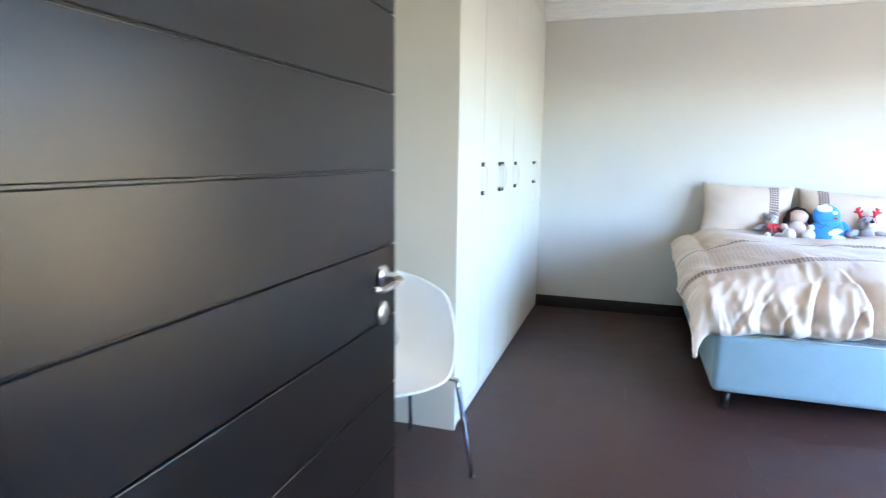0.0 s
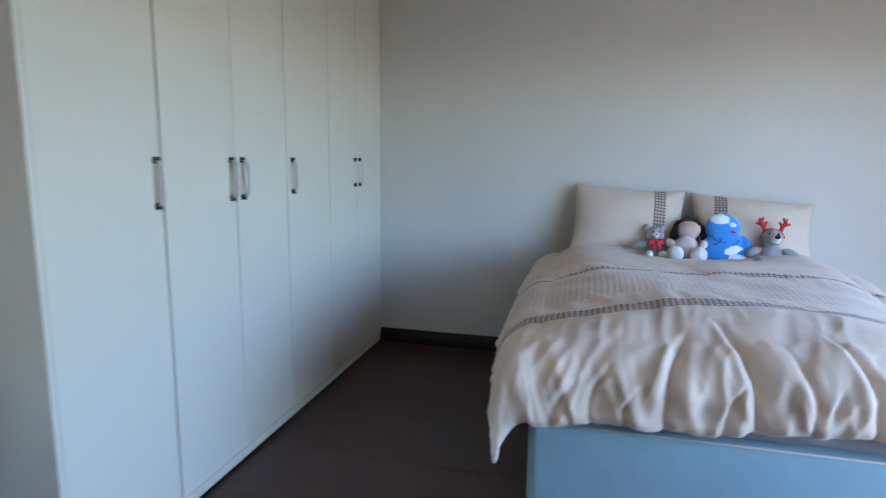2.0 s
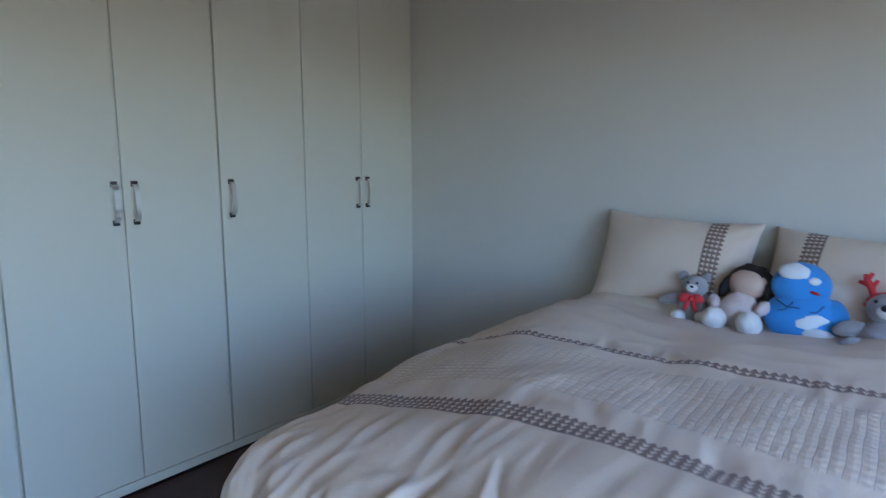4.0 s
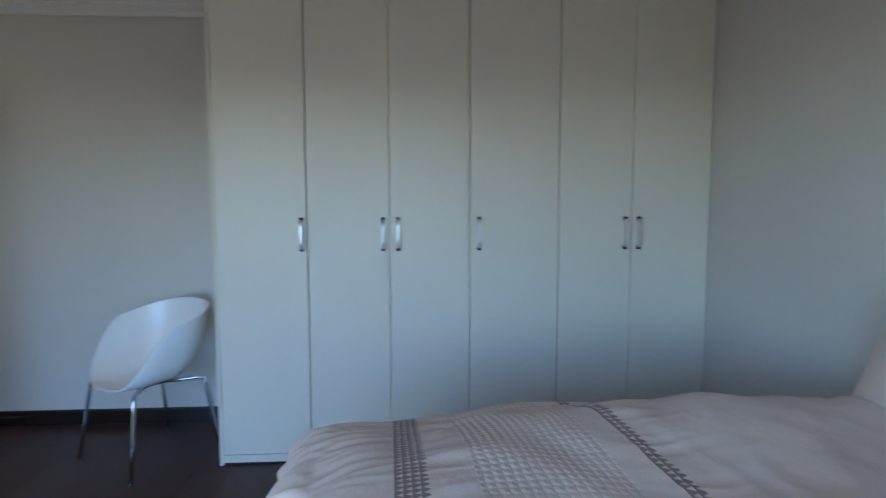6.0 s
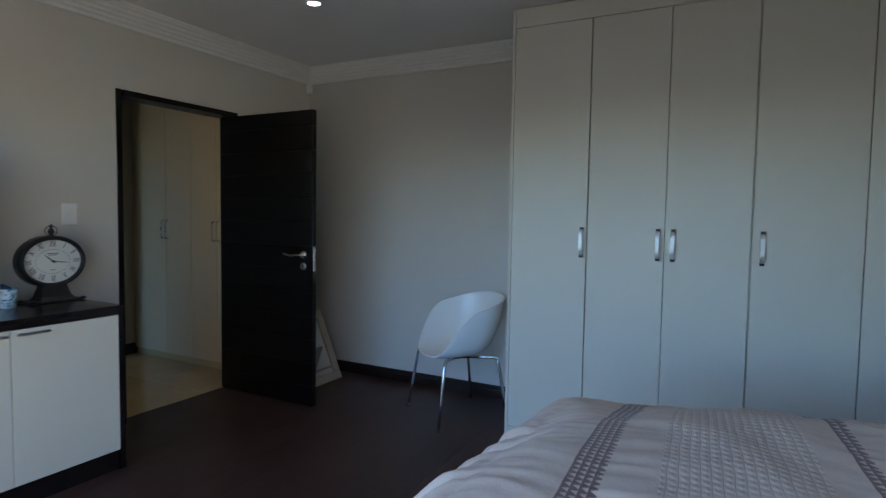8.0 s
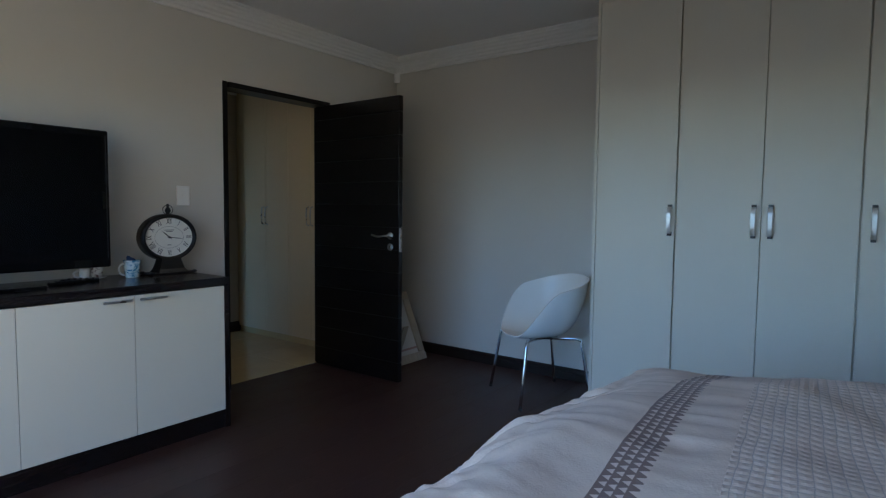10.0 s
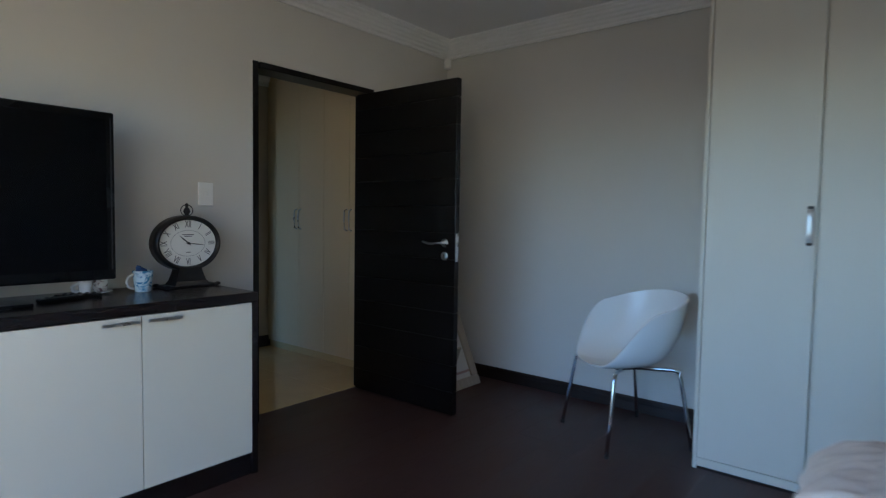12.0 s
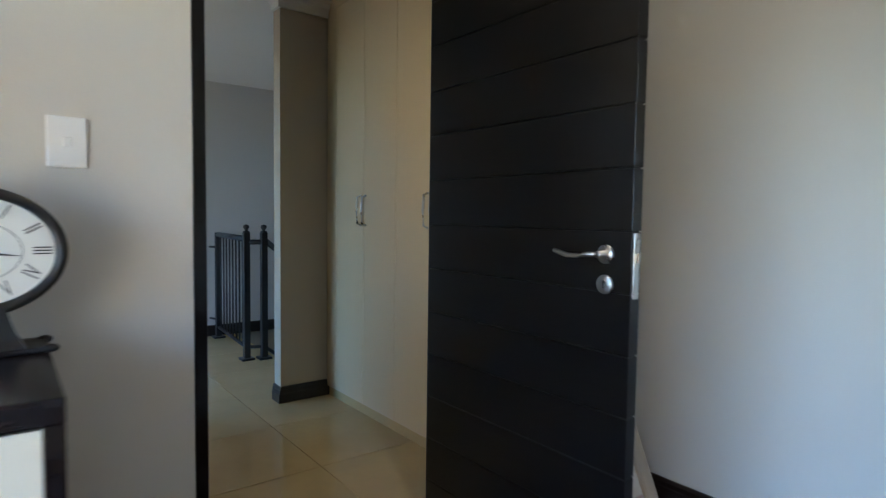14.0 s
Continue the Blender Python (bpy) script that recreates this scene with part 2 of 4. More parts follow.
def box(x0, x1, y0, y1, z0, z1, bevel=0.0, bm=None, seg=2, mat=0):
    bm = bm or bmesh.new()
    r = bmesh.ops.create_cube(bm, size=1.0)
    for v in r["verts"]:
        v.co = Vector(((x0 + x1) / 2 + v.co.x * (x1 - x0), (y0 + y1) / 2 + v.co.y * (y1 - y0), (z0 + z1) / 2 + v.co.z * (z1 - z0)))
    fs = set(f for v in r["verts"] for f in v.link_faces)
    for f in fs:
        f.material_index = mat
    if bevel:
        es = set(e for v in r["verts"] for e in v.link_edges)
        g = bmesh.ops.bevel(bm, geom=list(es), offset=bevel, segments=seg, affect="EDGES", profile=0.5)
        for f in g["faces"]:
            f.material_index = mat
    return bm


def lathe(profile, steps=32, bm=None, mat=0, m=None):
    """A turned shape about z from (radius, height) pairs."""
    bm = bm or bmesh.new()
    rings = []
    for r, z in profile:
        if r < 1e-6:
            rings.append([bm.verts.new((0, 0, z))])
        else:
            rings.append([bm.verts.new((r * math.cos(2 * math.pi * i / steps), r * math.sin(2 * math.pi * i / steps), z)) for i in range(steps)])
    for a, b in zip(rings, rings[1:]):
        for i in range(steps):
            j = (i + 1) % steps
            if len(a) == 1 and len(b) == 1:
                continue
            if len(a) == 1:
                f = bm.faces.new((a[0], b[j], b[i]))
            elif len(b) == 1:
                f = bm.faces.new((a[i], a[j], b[0]))
            else:
                f = bm.faces.new((a[i], a[j], b[j], b[i]))
            f.material_index = mat
            f.smooth = True
    if m is not None:
        bmesh.ops.transform(bm, matrix=m, verts=[v for r in rings for v in r])
    return bm


def tube(points, radius, steps=10, bm=None, mat=0, flat=1.0, radii=None):
    """A round bar along points."""
    bm = bm or bmesh.new()
    pts = [Vector(p) for p in points]
    rings = []
    up = Vector((0, 0, 1))
    for i, p in enumerate(pts):
        d = (pts[min(i + 1, len(pts) - 1)] - pts[max(i - 1, 0)]).normalized()
        ref = up if abs(d.dot(up)) < 0.95 else Vector((1, 0, 0))
        a = d.cross(ref).normalized()
        b = d.cross(a).normalized()
        r = radii[i] if radii else radius
        rings.append([bm.verts.new(p + a * (r * math.cos(2 * math.pi * k / steps)) + b * (r * flat * math.sin(2 * math.pi * k / steps))) for k in range(steps)])
    for q, w in zip(rings, rings[1:]):
        for k in range(steps):
            f = bm.faces.new((q[k], q[(k + 1) % steps], w[(k + 1) % steps], w[k]))
            f.smooth, f.material_index = True, mat
    for ring in (rings[0][::-1], rings[-1]):
        f = bm.faces.new(ring)
        f.material_index = mat
    return bm


def blob(bm, centre, radii, mat=0, turn=(0, 0, 0), u=20, v=14, lump=0.0, seed=0):
    r = bmesh.ops.create_uvsphere(bm, u_segments=u, v_segments=v, radius=1.0)
    m = pose(*centre, *turn)
    for w in r["verts"]:
        k = 1 + lump * noise.noise(w.co * 2.2 + Vector((seed, seed * 2, 0)))
        w.co = m @ Vector((w.co.x * radii[0] * k, w.co.y * radii[1] * k, w.co.z * radii[2] * k))
    for f in set(f for w in r["verts"] for f in w.link_faces):
        f.material_index, f.smooth = mat, True
    return bm


def prism(outline, path0, path1, bm=None):
    """Sweep a closed outline between two lists of matching 3D points."""
    bm = bm or bmesh.new()
    a = [bm.verts.new(p) for p in path0]
    b = [bm.verts.new(p) for p in path1]
    n = len(a)
    for i in range(n):
        bm.faces.new((a[i], a[(i + 1) % n], b[(i + 1) % n], b[i]))
    bm.faces.new(a[::-1])
    bm.faces.new(b)
    return bm


def lettering(text, size, depth):
    """A mesh of letters, centred, in the built-in font, lying in the xy plane."""
    cu = bpy.data.curves.new("letters", "FONT")
    cu.body, cu.size, cu.extrude, cu.align_x, cu.align_y = text, size, depth, "CENTER", "CENTER"
    cu.resolution_u = 3
    ob = bpy.data.objects.new("letters", cu)
    me = bpy.data.meshes.new_from_object(ob)
    bpy.data.objects.remove(ob)
    bm = bmesh.new()
    bm.from_mesh(me)
    bpy.data.meshes.remove(me)
    return bm


# ---- plan ----
X_W, X_E, Y_S, Y_N, CEIL = -1.06, 3.3, 0.975, 5.67, 2.57
Y_H = 0.835                      # hall face of the door wall
OPEN_L, OPEN_R, OPEN_TOP = 0.660, -0.262, 2.08
WIN = (1.2, 4.65, 0.06, 2.05)   # bedroom window: y0, y1, sill, head
X_WD = -0.425                    # wardrobe front
Y_WD = 3.095                     # wardrobe's end panel


def structure(name, bm, mat, label, category="", smooth=False):
    return single(name, bm, mat, label, category or name.split("_")[0], kind="structure", smooth=smooth)


T = 0.16
structure("wall_west", box(X_W - T, X_W, Y_H, Y_N + T, -0.05, CEIL), WALL, "plain warm grey painted bedroom wall behind the chair")
structure("wall_north", box(X_W, X_E + T, Y_N, Y_N + T, -0.05, CEIL), WALL, "plain warm grey painted wall behind the bed")
south = box(OPEN_L, X_E + T, Y_H, Y_S, -0.05, CEIL)
box(X_W, OPEN_R, Y_H, Y_S, -0.05, CEIL, bm=south)
box(OPEN_R, OPEN_L, Y_H, Y_S, OPEN_TOP, CEIL, bm=south)
structure("wall_south", south, WALL, "warm grey painted wall with the doorway and television")
y0, y1, z0, z1 = WIN
east = box(X_E, X_E + T, Y_S, y0, -0.05, CEIL)
box(X_E, X_E + T, y1, Y_N, -0.05, CEIL, bm=east)
box(X_E, X_E + T, y0, y1, -0.05, z0, bm=east)
box(X_E, X_E + T, y0, y1, z1, CEIL, bm=east)
structure("wall_east", east, WALL, "warm grey painted outer wall with the window")
structure("ceiling", box(X_W - T, X_E + T, Y_H, Y_N + T, CEIL, CEIL + 0.15), CEILING, "flat white painted bedroom ceiling")

# window with two lights
win = thing("window_1", "white aluminium window with two panes", "window", kind="structure")
f = box(X_E + 0.05, X_E + 0.10, y0, y0 + 0.05, z0, z1)
box(X_E + 0.05, X_E + 0.10, y1 - 0.05, y1, z0, z1, bm=f)
box(X_E + 0.05, X_E + 0.10, y0 + 0.05, y1 - 0.05, z0, z0 + 0.05, bm=f)
box(X_E + 0.05, X_E + 0.10, y0 + 0.05, y1 - 0.05, z1 - 0.05, z1, bm=f)
ym = (y0 + y1) / 2
box(X_E + 0.05, X_E + 0.10, ym - 0.025, ym + 0.025, z0 + 0.05, z1 - 0.05, bm=f)
part("window_frame", f, CORNICE, win)
for a, b in ((y0 + 0.05, ym - 0.025), (ym + 0.025, y1 - 0.05)):
    p = part("pane", box(X_E + 0.072, X_E + 0.078, a, b, z0 + 0.05, z1 - 0.05), GLASS, win)
    p.visible_shadow = False
part("window_sill", box(X_E - 0.04, X_E + 0.05, y0, y1, z0 - 0.03, z0 - 0.002, 0.004), CORNICE, win)


def cornice_profile():
    """Distance from the wall and drop from the ceiling, of a stepped plaster cornice."""
    pts = [(0.0, 0.0), (0.115, 0.0), (0.115, 0.018)]
    for k in range(4):
        a = 0.105 - 0.022 * k
        d = 0.020 + 0.027 * k
        pts += [(a, d), (a - 0.004, d + 0.014), (a - 0.012, d + 0.019), (a - 0.020, d + 0.024)]
    pts += [(0.016, 0.132), (0.016, 0.150), (0.0, 0.150)]
    return [(d, 0.80 * h) for d, h in pts]


def cornice_run(name, a, b, inward, mitre_a=1, mitre_b=1):
    """A cornice along a wall from a to b (plan points); mitres keep the corners closed."""
    a, b, inward = Vector((*a, 0)), Vector((*b, 0)), Vector((*inward, 0))
    along = (b - a).normalized()
    p0 = [a + inward * d + along * (d * mitre_a) + Vector((0, 0, CEIL - h)) for d, h in cornice_profile()]
    p1 = [b + inward * d - along * (d * mitre_b) + Vector((0, 0, CEIL - h)) for d, h in cornice_profile()]
    return structure(name, prism(None, p0, p1), CORNICE, "white stepped plaster cornice at the ceiling", "cornice")


cornice_run("trim_cornice_south", (X_W, Y_S), (X_E, Y_S), (0, 1))
cornice_run("trim_cornice_west", (X_W, Y_WD), (X_W, Y_S), (1, 0), 0, 1)
cornice_run("trim_cornice_north", (X_E, Y_N), (X_WD, Y_N), (0, -1), 1, 0)
cornice_run("trim_cornice_east", (X_E, Y_S), (X_E, Y_N), (-1, 0))


def skirting_run(name, a, b, inward, height=0.10, m=SKIRT, end=0):
    a, b, inward = Vector((*a, 0)), Vector((*b, 0)), Vector((*inward, 0))
    prof = [(0, 0), (0.017, 0), (0.017, 0.055), (0.014, 0.060), (0.014, 0.078), (0.010, 0.084), (0.009, height - 0.003), (0.006, height), (0, height)]
    along = (b - a).normalized()
    p0 = [a + inward * d + Vector((0, 0, h)) for d, h in prof]
    p1 = [b + inward * d + along * (d * end) + Vector((0, 0, h)) for d, h in prof]
    return structure(name, prism(None, p0, p1), m, "dark brown wooden skirting board", "skirting")


skirting_run("baseboard_west", (X_W, Y_S), (X_W, Y_WD), (1, 0), 0.09)
skirting_run("baseboard_north", (X_WD, Y_N), (X_E, Y_N), (0, -1))
skirting_run("baseboard_south", (OPEN_L + 0.005, Y_S), (X_E, Y_S), (0, 1))
skirting_run("baseboard_south_corner", (X_W + 0.017, Y_S), (OPEN_R - 0.005, Y_S), (0, 1))
skirting_run("baseboard_east", (X_E, Y_S + 0.017), (X_E, Y_N - 0.017), (-1, 0))

# ---- hall and landing beyond the door ----
HX = -0.545        # hall cupboard front
HALL_E, LAND_S, STAIR_W = 0.95, -2.92, -2.3
structure("hall_wall_east", box(HALL_E, HALL_E + T, -0.75, Y_H, -0.05, CEIL), HALLWALL, "beige painted hall wall", "wall")
stub = box(-1.3, -0.24, -0.80, -0.70, -0.05, CEIL)
structure("hall_wall_stub", stub, HALLWALL, "beige painted end wall beside the hall cupboard", "wall")
structure("hall_wall_west", box(-1.3, -1.2, -0.70, Y_H, -0.05, CEIL), WALL, "wall behind the hall cupboard", "wall")
structure("landing_wall_south", box(STAIR_W - T, 3.2, LAND_S - T, LAND_S, -3.0, CEIL), GREYWALL, "pale grey painted wall across the landing", "wall")
structure("landing_wall_west", box(STAIR_W - T, STAIR_W, LAND_S, -0.70, -3.0, CEIL), GREYWALL, "pale grey stairwell wall", "wall")
structure("landing_wall_north", box(STAIR_W, -1.3, -0.80, -0.70, -3.0, CEIL), GREYWALL, "stairwell wall behind the cupboard", "wall")
structure("landing_wall_north_east", box(HALL_E, 3.2, -0.91, -0.75, -0.05, CEIL), GREYWALL, "landing wall beside the hall", "wall")
# The opening in this unseen wall is added to bring daylight onto the landing.
le = box(3.04, 3.2, LAND_S, -2.75, -0.05, CEIL)
box(3.04, 3.2, -1.1, -0.91, -0.05, CEIL, bm=le)
box(3.04, 3.2, -2.75, -1.1, -0.05, 0.3, bm=le)
box(3.04, 3.2, -2.75, -1.1, 2.25, CEIL, bm=le)
structure("landing_wall_east", le, GREYWALL, "landing wall with an added unseen opening that lights the landing", "wall")
structure("hall_ceiling", box(STAIR_W - T, 3.2, LAND_S - T, Y_H, CEIL, CEIL + 0.15), CEILING, "flat white hall ceiling", "ceiling")
slope = ((LAND_S, 2.36), (-0.95, CEIL - 0.004), (LAND_S, CEIL - 0.004))
structure("ceiling_landing", prism(None, [Vector((STAIR_W, y, z)) for y, z in slope], [Vector((3.04, y, z)) for y, z in slope]), CEILING, "white ceiling sloping down to the landing wall", "ceiling")
skirting_run("baseboard_stub", (-0.24, -0.70), (HX - 0.05, -0.70), (0, 1), end=0)
skirting_run("baseboard_stub_end", (-0.24, -0.80), (-0.24, -0.683), (1, 0))
skirting_run("baseboard_landing", (STAIR_W, LAND_S), (3.04, LAND_S), (0, 1))
p0 = [Vector((-0.24 + d, -0.80, CEIL - h * 1.69)) for d, h in cornice_profile()]
p1 = [Vector((-0.24 + d, -0.70 + d, CEIL - h * 1.69)) for d, h in cornice_profile()]
structure("trim_cornice_stub_end", prism(None, p0, p1), CORNICE, "white stepped cornice at the end wall", "cornice")
p0 = [Vector((-0.24 + d, -0.70 + d, CEIL - h * 1.69)) for d, h in cornice_profile()]
p1 = [Vector((HX, -0.70 + d, CEIL - h * 1.69)) for d, h in cornice_profile()]
structure("trim_cornice_stub", prism(None, p0, p1), CORNICE, "white stepped cornice over the end wall", "cornice")

# Added unseen wall: cuts off low sky and warms light through the window.
structure("neighbour_wall", box(15.0, 15.3, -40, 45, -3.0, 1.0), LIGHT_SCREEN, "plain brown wall added out of view to tint the low light", "wall")
# Added reflector, out of view: throws warm sun onto the south and west walls.
structure("neighbour_wall_south", box(4.6, 15.0, 9.2, 9.5, -3.0, 2.5), SUN_BOUNCE, "plain wall added out of view to reflect warm sunlight into the room", "wall")
# ground outside, one storey below
structure("ground", box(-400, 400, -400, 400, -3.3, -3.0), GRASS, "dry lawn outside, one storey down", "ground")

# ---- bedroom: door and its frame ----
fr = thing("door_frame", "dark brown wooden door frame round the open doorway", "door frame", kind="structure")
part("jamb", box(OPEN_L - 0.022, OPEN_L + 0.012, Y_H - 0.004, Y_S + 0.008, 0, OPEN_TOP, 0.003), DOORWOOD, fr)
part("jamb", box(OPEN_R, OPEN_R + 0.035, Y_H - 0.004, Y_S + 0.008, 0, OPEN_TOP, 0.003), DOORWOOD, fr)
part("head", box(OPEN_R + 0.035, OPEN_L - 0.035, Y_H - 0.004, Y_S + 0.008, OPEN_TOP - 0.035, OPEN_TOP, 0.003), DOORWOOD, fr)


def lever(parent, side):
    """A lever handle and keyhole rose on one face of the door; side is +1 or -1 along x."""
    hx = 0.0 if side < 0 else 0.04
    rose = lathe([(0, 0), (0.0255, 0), (0.0255, 0.006), (0.023, 0.009), (0.011, 0.010), (0.010, 0.036), (0, 0.037)], 28, m=pose(hx, 0.793, 1.052, 0, 90 * side, 0))
    h = part("door_handle", rose, STEEL, parent, "brushed steel lever handle", True)
    pts = [(hx + side * 0.040, 0.793, 1.052), (hx + side * 0.047, 0.780, 1.052), (hx + side * 0.049, 0.758, 1.051), (hx + side * 0.048, 0.728, 1.046), (hx + side * 0.047, 0.698, 1.046), (hx + side * 0.046, 0.673, 1.052), (hx + side * 0.046, 0.653, 1.056)]
    part("lever", tube(pts, 0.0085, 12, flat=0.75), STEEL, h)
    disc = lathe([(0, 0), (0.0255, 0), (0.0255, 0.006), (0.022, 0.008), (0, 0.008)], 28, m=pose(hx, 0.793, 0.972, 0, 90 * side, 0))
    e = part("escutcheon", disc, STEEL, parent, "round steel keyhole plate", True)
    k = box(hx + side * 0.0075, hx + side * 0.0092, 0.790, 0.796, 0.962, 0.978)
    blob(k, (hx + side * 0.0083, 0.793, 0.978), (0.001, 0.005, 0.005), u=10, v=8)
    part("keyhole", k, RUBBER, e)


door = thing("door_1", "dark espresso wooden door of horizontal boards, standing wide open", "door", pose(-0.222, 0.900, 0.008), kind="structure")
edges = [0.0] + [0.142 + 0.162 * k for k in range(12)] + [2.035]
for a, b in zip(edges, edges[1:]):
    part("board", box(0.0, 0.04, 0.0, 0.870, a + 0.002, b - 0.002, 0.0018), DOORWOOD, door)
part("core", box(0.006, 0.034, 0.004, 0.866, 0.004, 2.03), DOORWOOD, door)
lever(door, 1)
lever(door, -1)
lock = box(0.008, 0.032, 0.8675, 0.8725, 0.94, 1.11, 0.002)
part("lock_plate", lock, STEEL, door, "steel lock plate in the door's edge")
part("latch_bolt", box(0.013, 0.027, 0.870, 0.881, 1.03, 1.06, 0.003), CHROME, door)
for z in (0.25, 1.78):
    part("hinge", lathe([(0, 0), (0.007, 0), (0.007, 0.09), (0, 0.09)], 12, m=pose(-0.004, -0.003, z)), STEEL, door)

# ---- built-in wardrobe ----
wd = thing("wardrobe", "cream built-in wardrobe with six full-height doors", "wardrobe")
WD_TOP = 2.455
part("carcass", box(X_W, X_WD - 0.022, Y_WD + 0.02, Y_N, 0.0, CEIL - 0.002), MELAMINE, wd)
part("end_panel", box(X_W, X_WD + 0.001, Y_WD, Y_WD + 0.018, 0.0, CEIL - 0.002, 0.001), MELAMINE, wd, "plain cream end panel")
part("plinth", box(X_WD - 0.02, X_WD - 0.004, Y_WD + 0.02, Y_N, 0.0, 0.045), SKIRT, wd, "dark recessed plinth strip")
part("head_panel", box(X_WD - 0.021, X_WD, Y_WD + 0.019, Y_N, WD_TOP + 0.003, CEIL - 0.003, 0.001), MELAMINE, wd)
part("kick_rail", box(X_WD - 0.021, X_WD - 0.001, Y_WD + 0.019, Y_N, 0.014, 0.054, 0.001), MELAMINE, wd)
seams = [Y_WD + 0.019, 3.57, 3.985, 4.395, 4.86, 5.247, Y_N - 0.004]
handles = [3.54, 3.952, 4.028, 4.445, 5.213, 5.285]
gaps = [0.0015, 0.0045, 0.002, 0.0045, 0.0025, 0.002, 0.0015]
for i, hy in enumerate(handles):
    d = part("wardrobe_door", box(X_WD - 0.020, X_WD, seams[i] + gaps[i], seams[i + 1] - gaps[i + 1], 0.058, WD_TOP, 0.0015), MELAMINE, wd)
    bar = bmesh.new()
    ring = None
    for k in range(15):
        c = k / 7 - 1
        px, pz = X_WD + 0.013 + 0.017 * (1 - c ** 4), 1.203 + 0.073 * c
        r2 = [bar.verts.new((px + ex, hy + ey, pz)) for ex, ey in ((0, -0.0115), (0.0045, -0.010), (0.0045, 0.010), (0, 0.0115))]
        if ring:
            for q in range(4):
                bar.faces.new((ring[q], ring[(q + 1) % 4], r2[(q + 1) % 4], r2[q]))
        else:
            bar.faces.new(r2[::-1])
        ring = r2
    bar.faces.new(ring)
    h = part("handle", bar, SATIN, d, "bright bow handle with dark ends")
    for z in (1.128, 1.278):
        box(X_WD - 0.001, X_WD + 0.014, hy - 0.011, hy + 0.011, z - 0.011, z + 0.011, 0.002, bm=(ends := bmesh.new()))
        part("end_cap", ends, DARKMETAL, d)

# ---- console and television ----
CX0, CX1, CY1, CTOP = 1.01, 3.03, 1.545, 0.858
con = thing("console", "long low cabinet in dark veneer with white doors", "sideboard")
part("top", box(CX0, CX1, Y_S + 0.02, CY1 + 0.004, CTOP - 0.045, CTOP, 0.003), DARKTOP, con, "dark veneered top")
for x in (CX0, CX1 - 0.03):
    part("side_panel", box(x, x + 0.03, Y_S + 0.02, CY1, 0.0, CTOP - 0.0455, 0.002), DARKTOP, con)
part("back_panel", box(CX0 + 0.03, CX1 - 0.03, Y_S + 0.02, Y_S + 0.04, 0.0, CTOP - 0.0455), DARKTOP, con)
part("plinth", box(CX0 + 0.03, CX1 - 0.03, CY1 - 0.03, CY1 - 0.012, 0.0, 0.102), DARKTOP, con)
part("bottom_shelf", box(CX0 + 0.03, CX1 - 0.03, Y_S + 0.04, CY1 - 0.03, 0.085, 0.102), DARKTOP, con)
dw = (CX1 - CX0 - 0.06) / 4
for i in range(4):
    a = CX0 + 0.03 + i * dw
    d = part("cabinet_door", box(a + 0.0015, a + dw - 0.0015, CY1 - 0.020, CY1 + 0.001, 0.106, CTOP - 0.049, 0.0015), WHITE_GLOSS, con, "white gloss door")
    hx = a + dw - 0.085 if i % 2 == 0 else a + 0.085
    hb = box(hx - 0.068, hx + 0.068, CY1 + 0.020, CY1 + 0.028, 0.783, 0.795, 0.002)
    for s in (-0.05, 0.05):
        box(hx + s - 0.005, hx + s + 0.005, CY1 + 0.0, CY1 + 0.021, 0.785, 0.793, bm=hb)
    part("handle", hb, STEEL, d, "slim brushed bar handle")

tv = thing("television", "large flat black television on a low stand", "television", pose(2.09, 1.275, CTOP))
part("casing", box(-0.57, 0.57, -0.045, 0.012, 0.076, 0.770, 0.008), TVBODY, tv)
part("screen", box(-0.535, 0.535, 0.0125, 0.0145, 0.118, 0.738), SCREEN, tv, "black switched-off screen")
bez = box(-0.557, -0.5525, 0.0125, 0.016, 0.12, 0.745, 0.001)
part("bezel_strip", bez, DARKMETAL, tv)
part("stand_neck", box(-0.07, 0.07, -0.05, -0.01, 0.012, 0.10, 0.004), TVBODY, tv)
part("stand_base", box(-0.25, 0.25, -0.13, 0.10, 0.0, 0.014, 0.004), TVBODY, tv)

# ---- bed ----
BX0, BX1, BY0, BY1 = 0.79, 2.20, 3.75, 5.63
bed = thing("bed", "double bed with a pale blue upholstered base", "bed")
part("base", box(BX0, BX1, BY0, BY1, 0.11, 0.43, 0.035, seg=4), BLUEBASE, bed, "pale blue fabric base", True)
part("mattress", box(BX0 + 0.02, BX1 - 0.02, BY0 + 0.03, BY1, 0.431, 0.56, 0.04, seg=4), MATTRESS, bed, "", True)
part("mattress_top", box(BX0 + 0.10, BX1 - 0.10, BY0 + 0.20, BY1 - 0.01, 0.54, 0.655, 0.05, seg=4), MATTRESS, bed, "", True)
part("piping", tube([(BX0 + 0.03, BY0 + 0.010, 0.428), (BX1 - 0.03, BY0 + 0.010, 0.428)], 0.003, 8), SHEET, bed, "pale piping along the base's top edge")
for x in (BX0 + 0.08, BX1 - 0.08):
    for y in (BY0 + 0.08, BY1 - 0.1):
        part("leg", lathe([(0, 0), (0.022, 0), (0.034, 0.112), (0, 0.112)], 16, m=pose(x, y, 0)), LEG, bed)


def bend(s, radius):
    """Arc length s past an edge: how far out and how far down the cloth lies."""
    if s <= 0:
        return 0.0, 0.0
    a = s / radius
    if a < 1.45:
        return radius * math.sin(a), radius * (1 - math.cos(a))
    r = s - 1.45 * radius
    return radius * math.sin(1.45) + r * math.cos(1.45), radius * (1 - math.cos(1.45)) + r * math.sin(1.45)


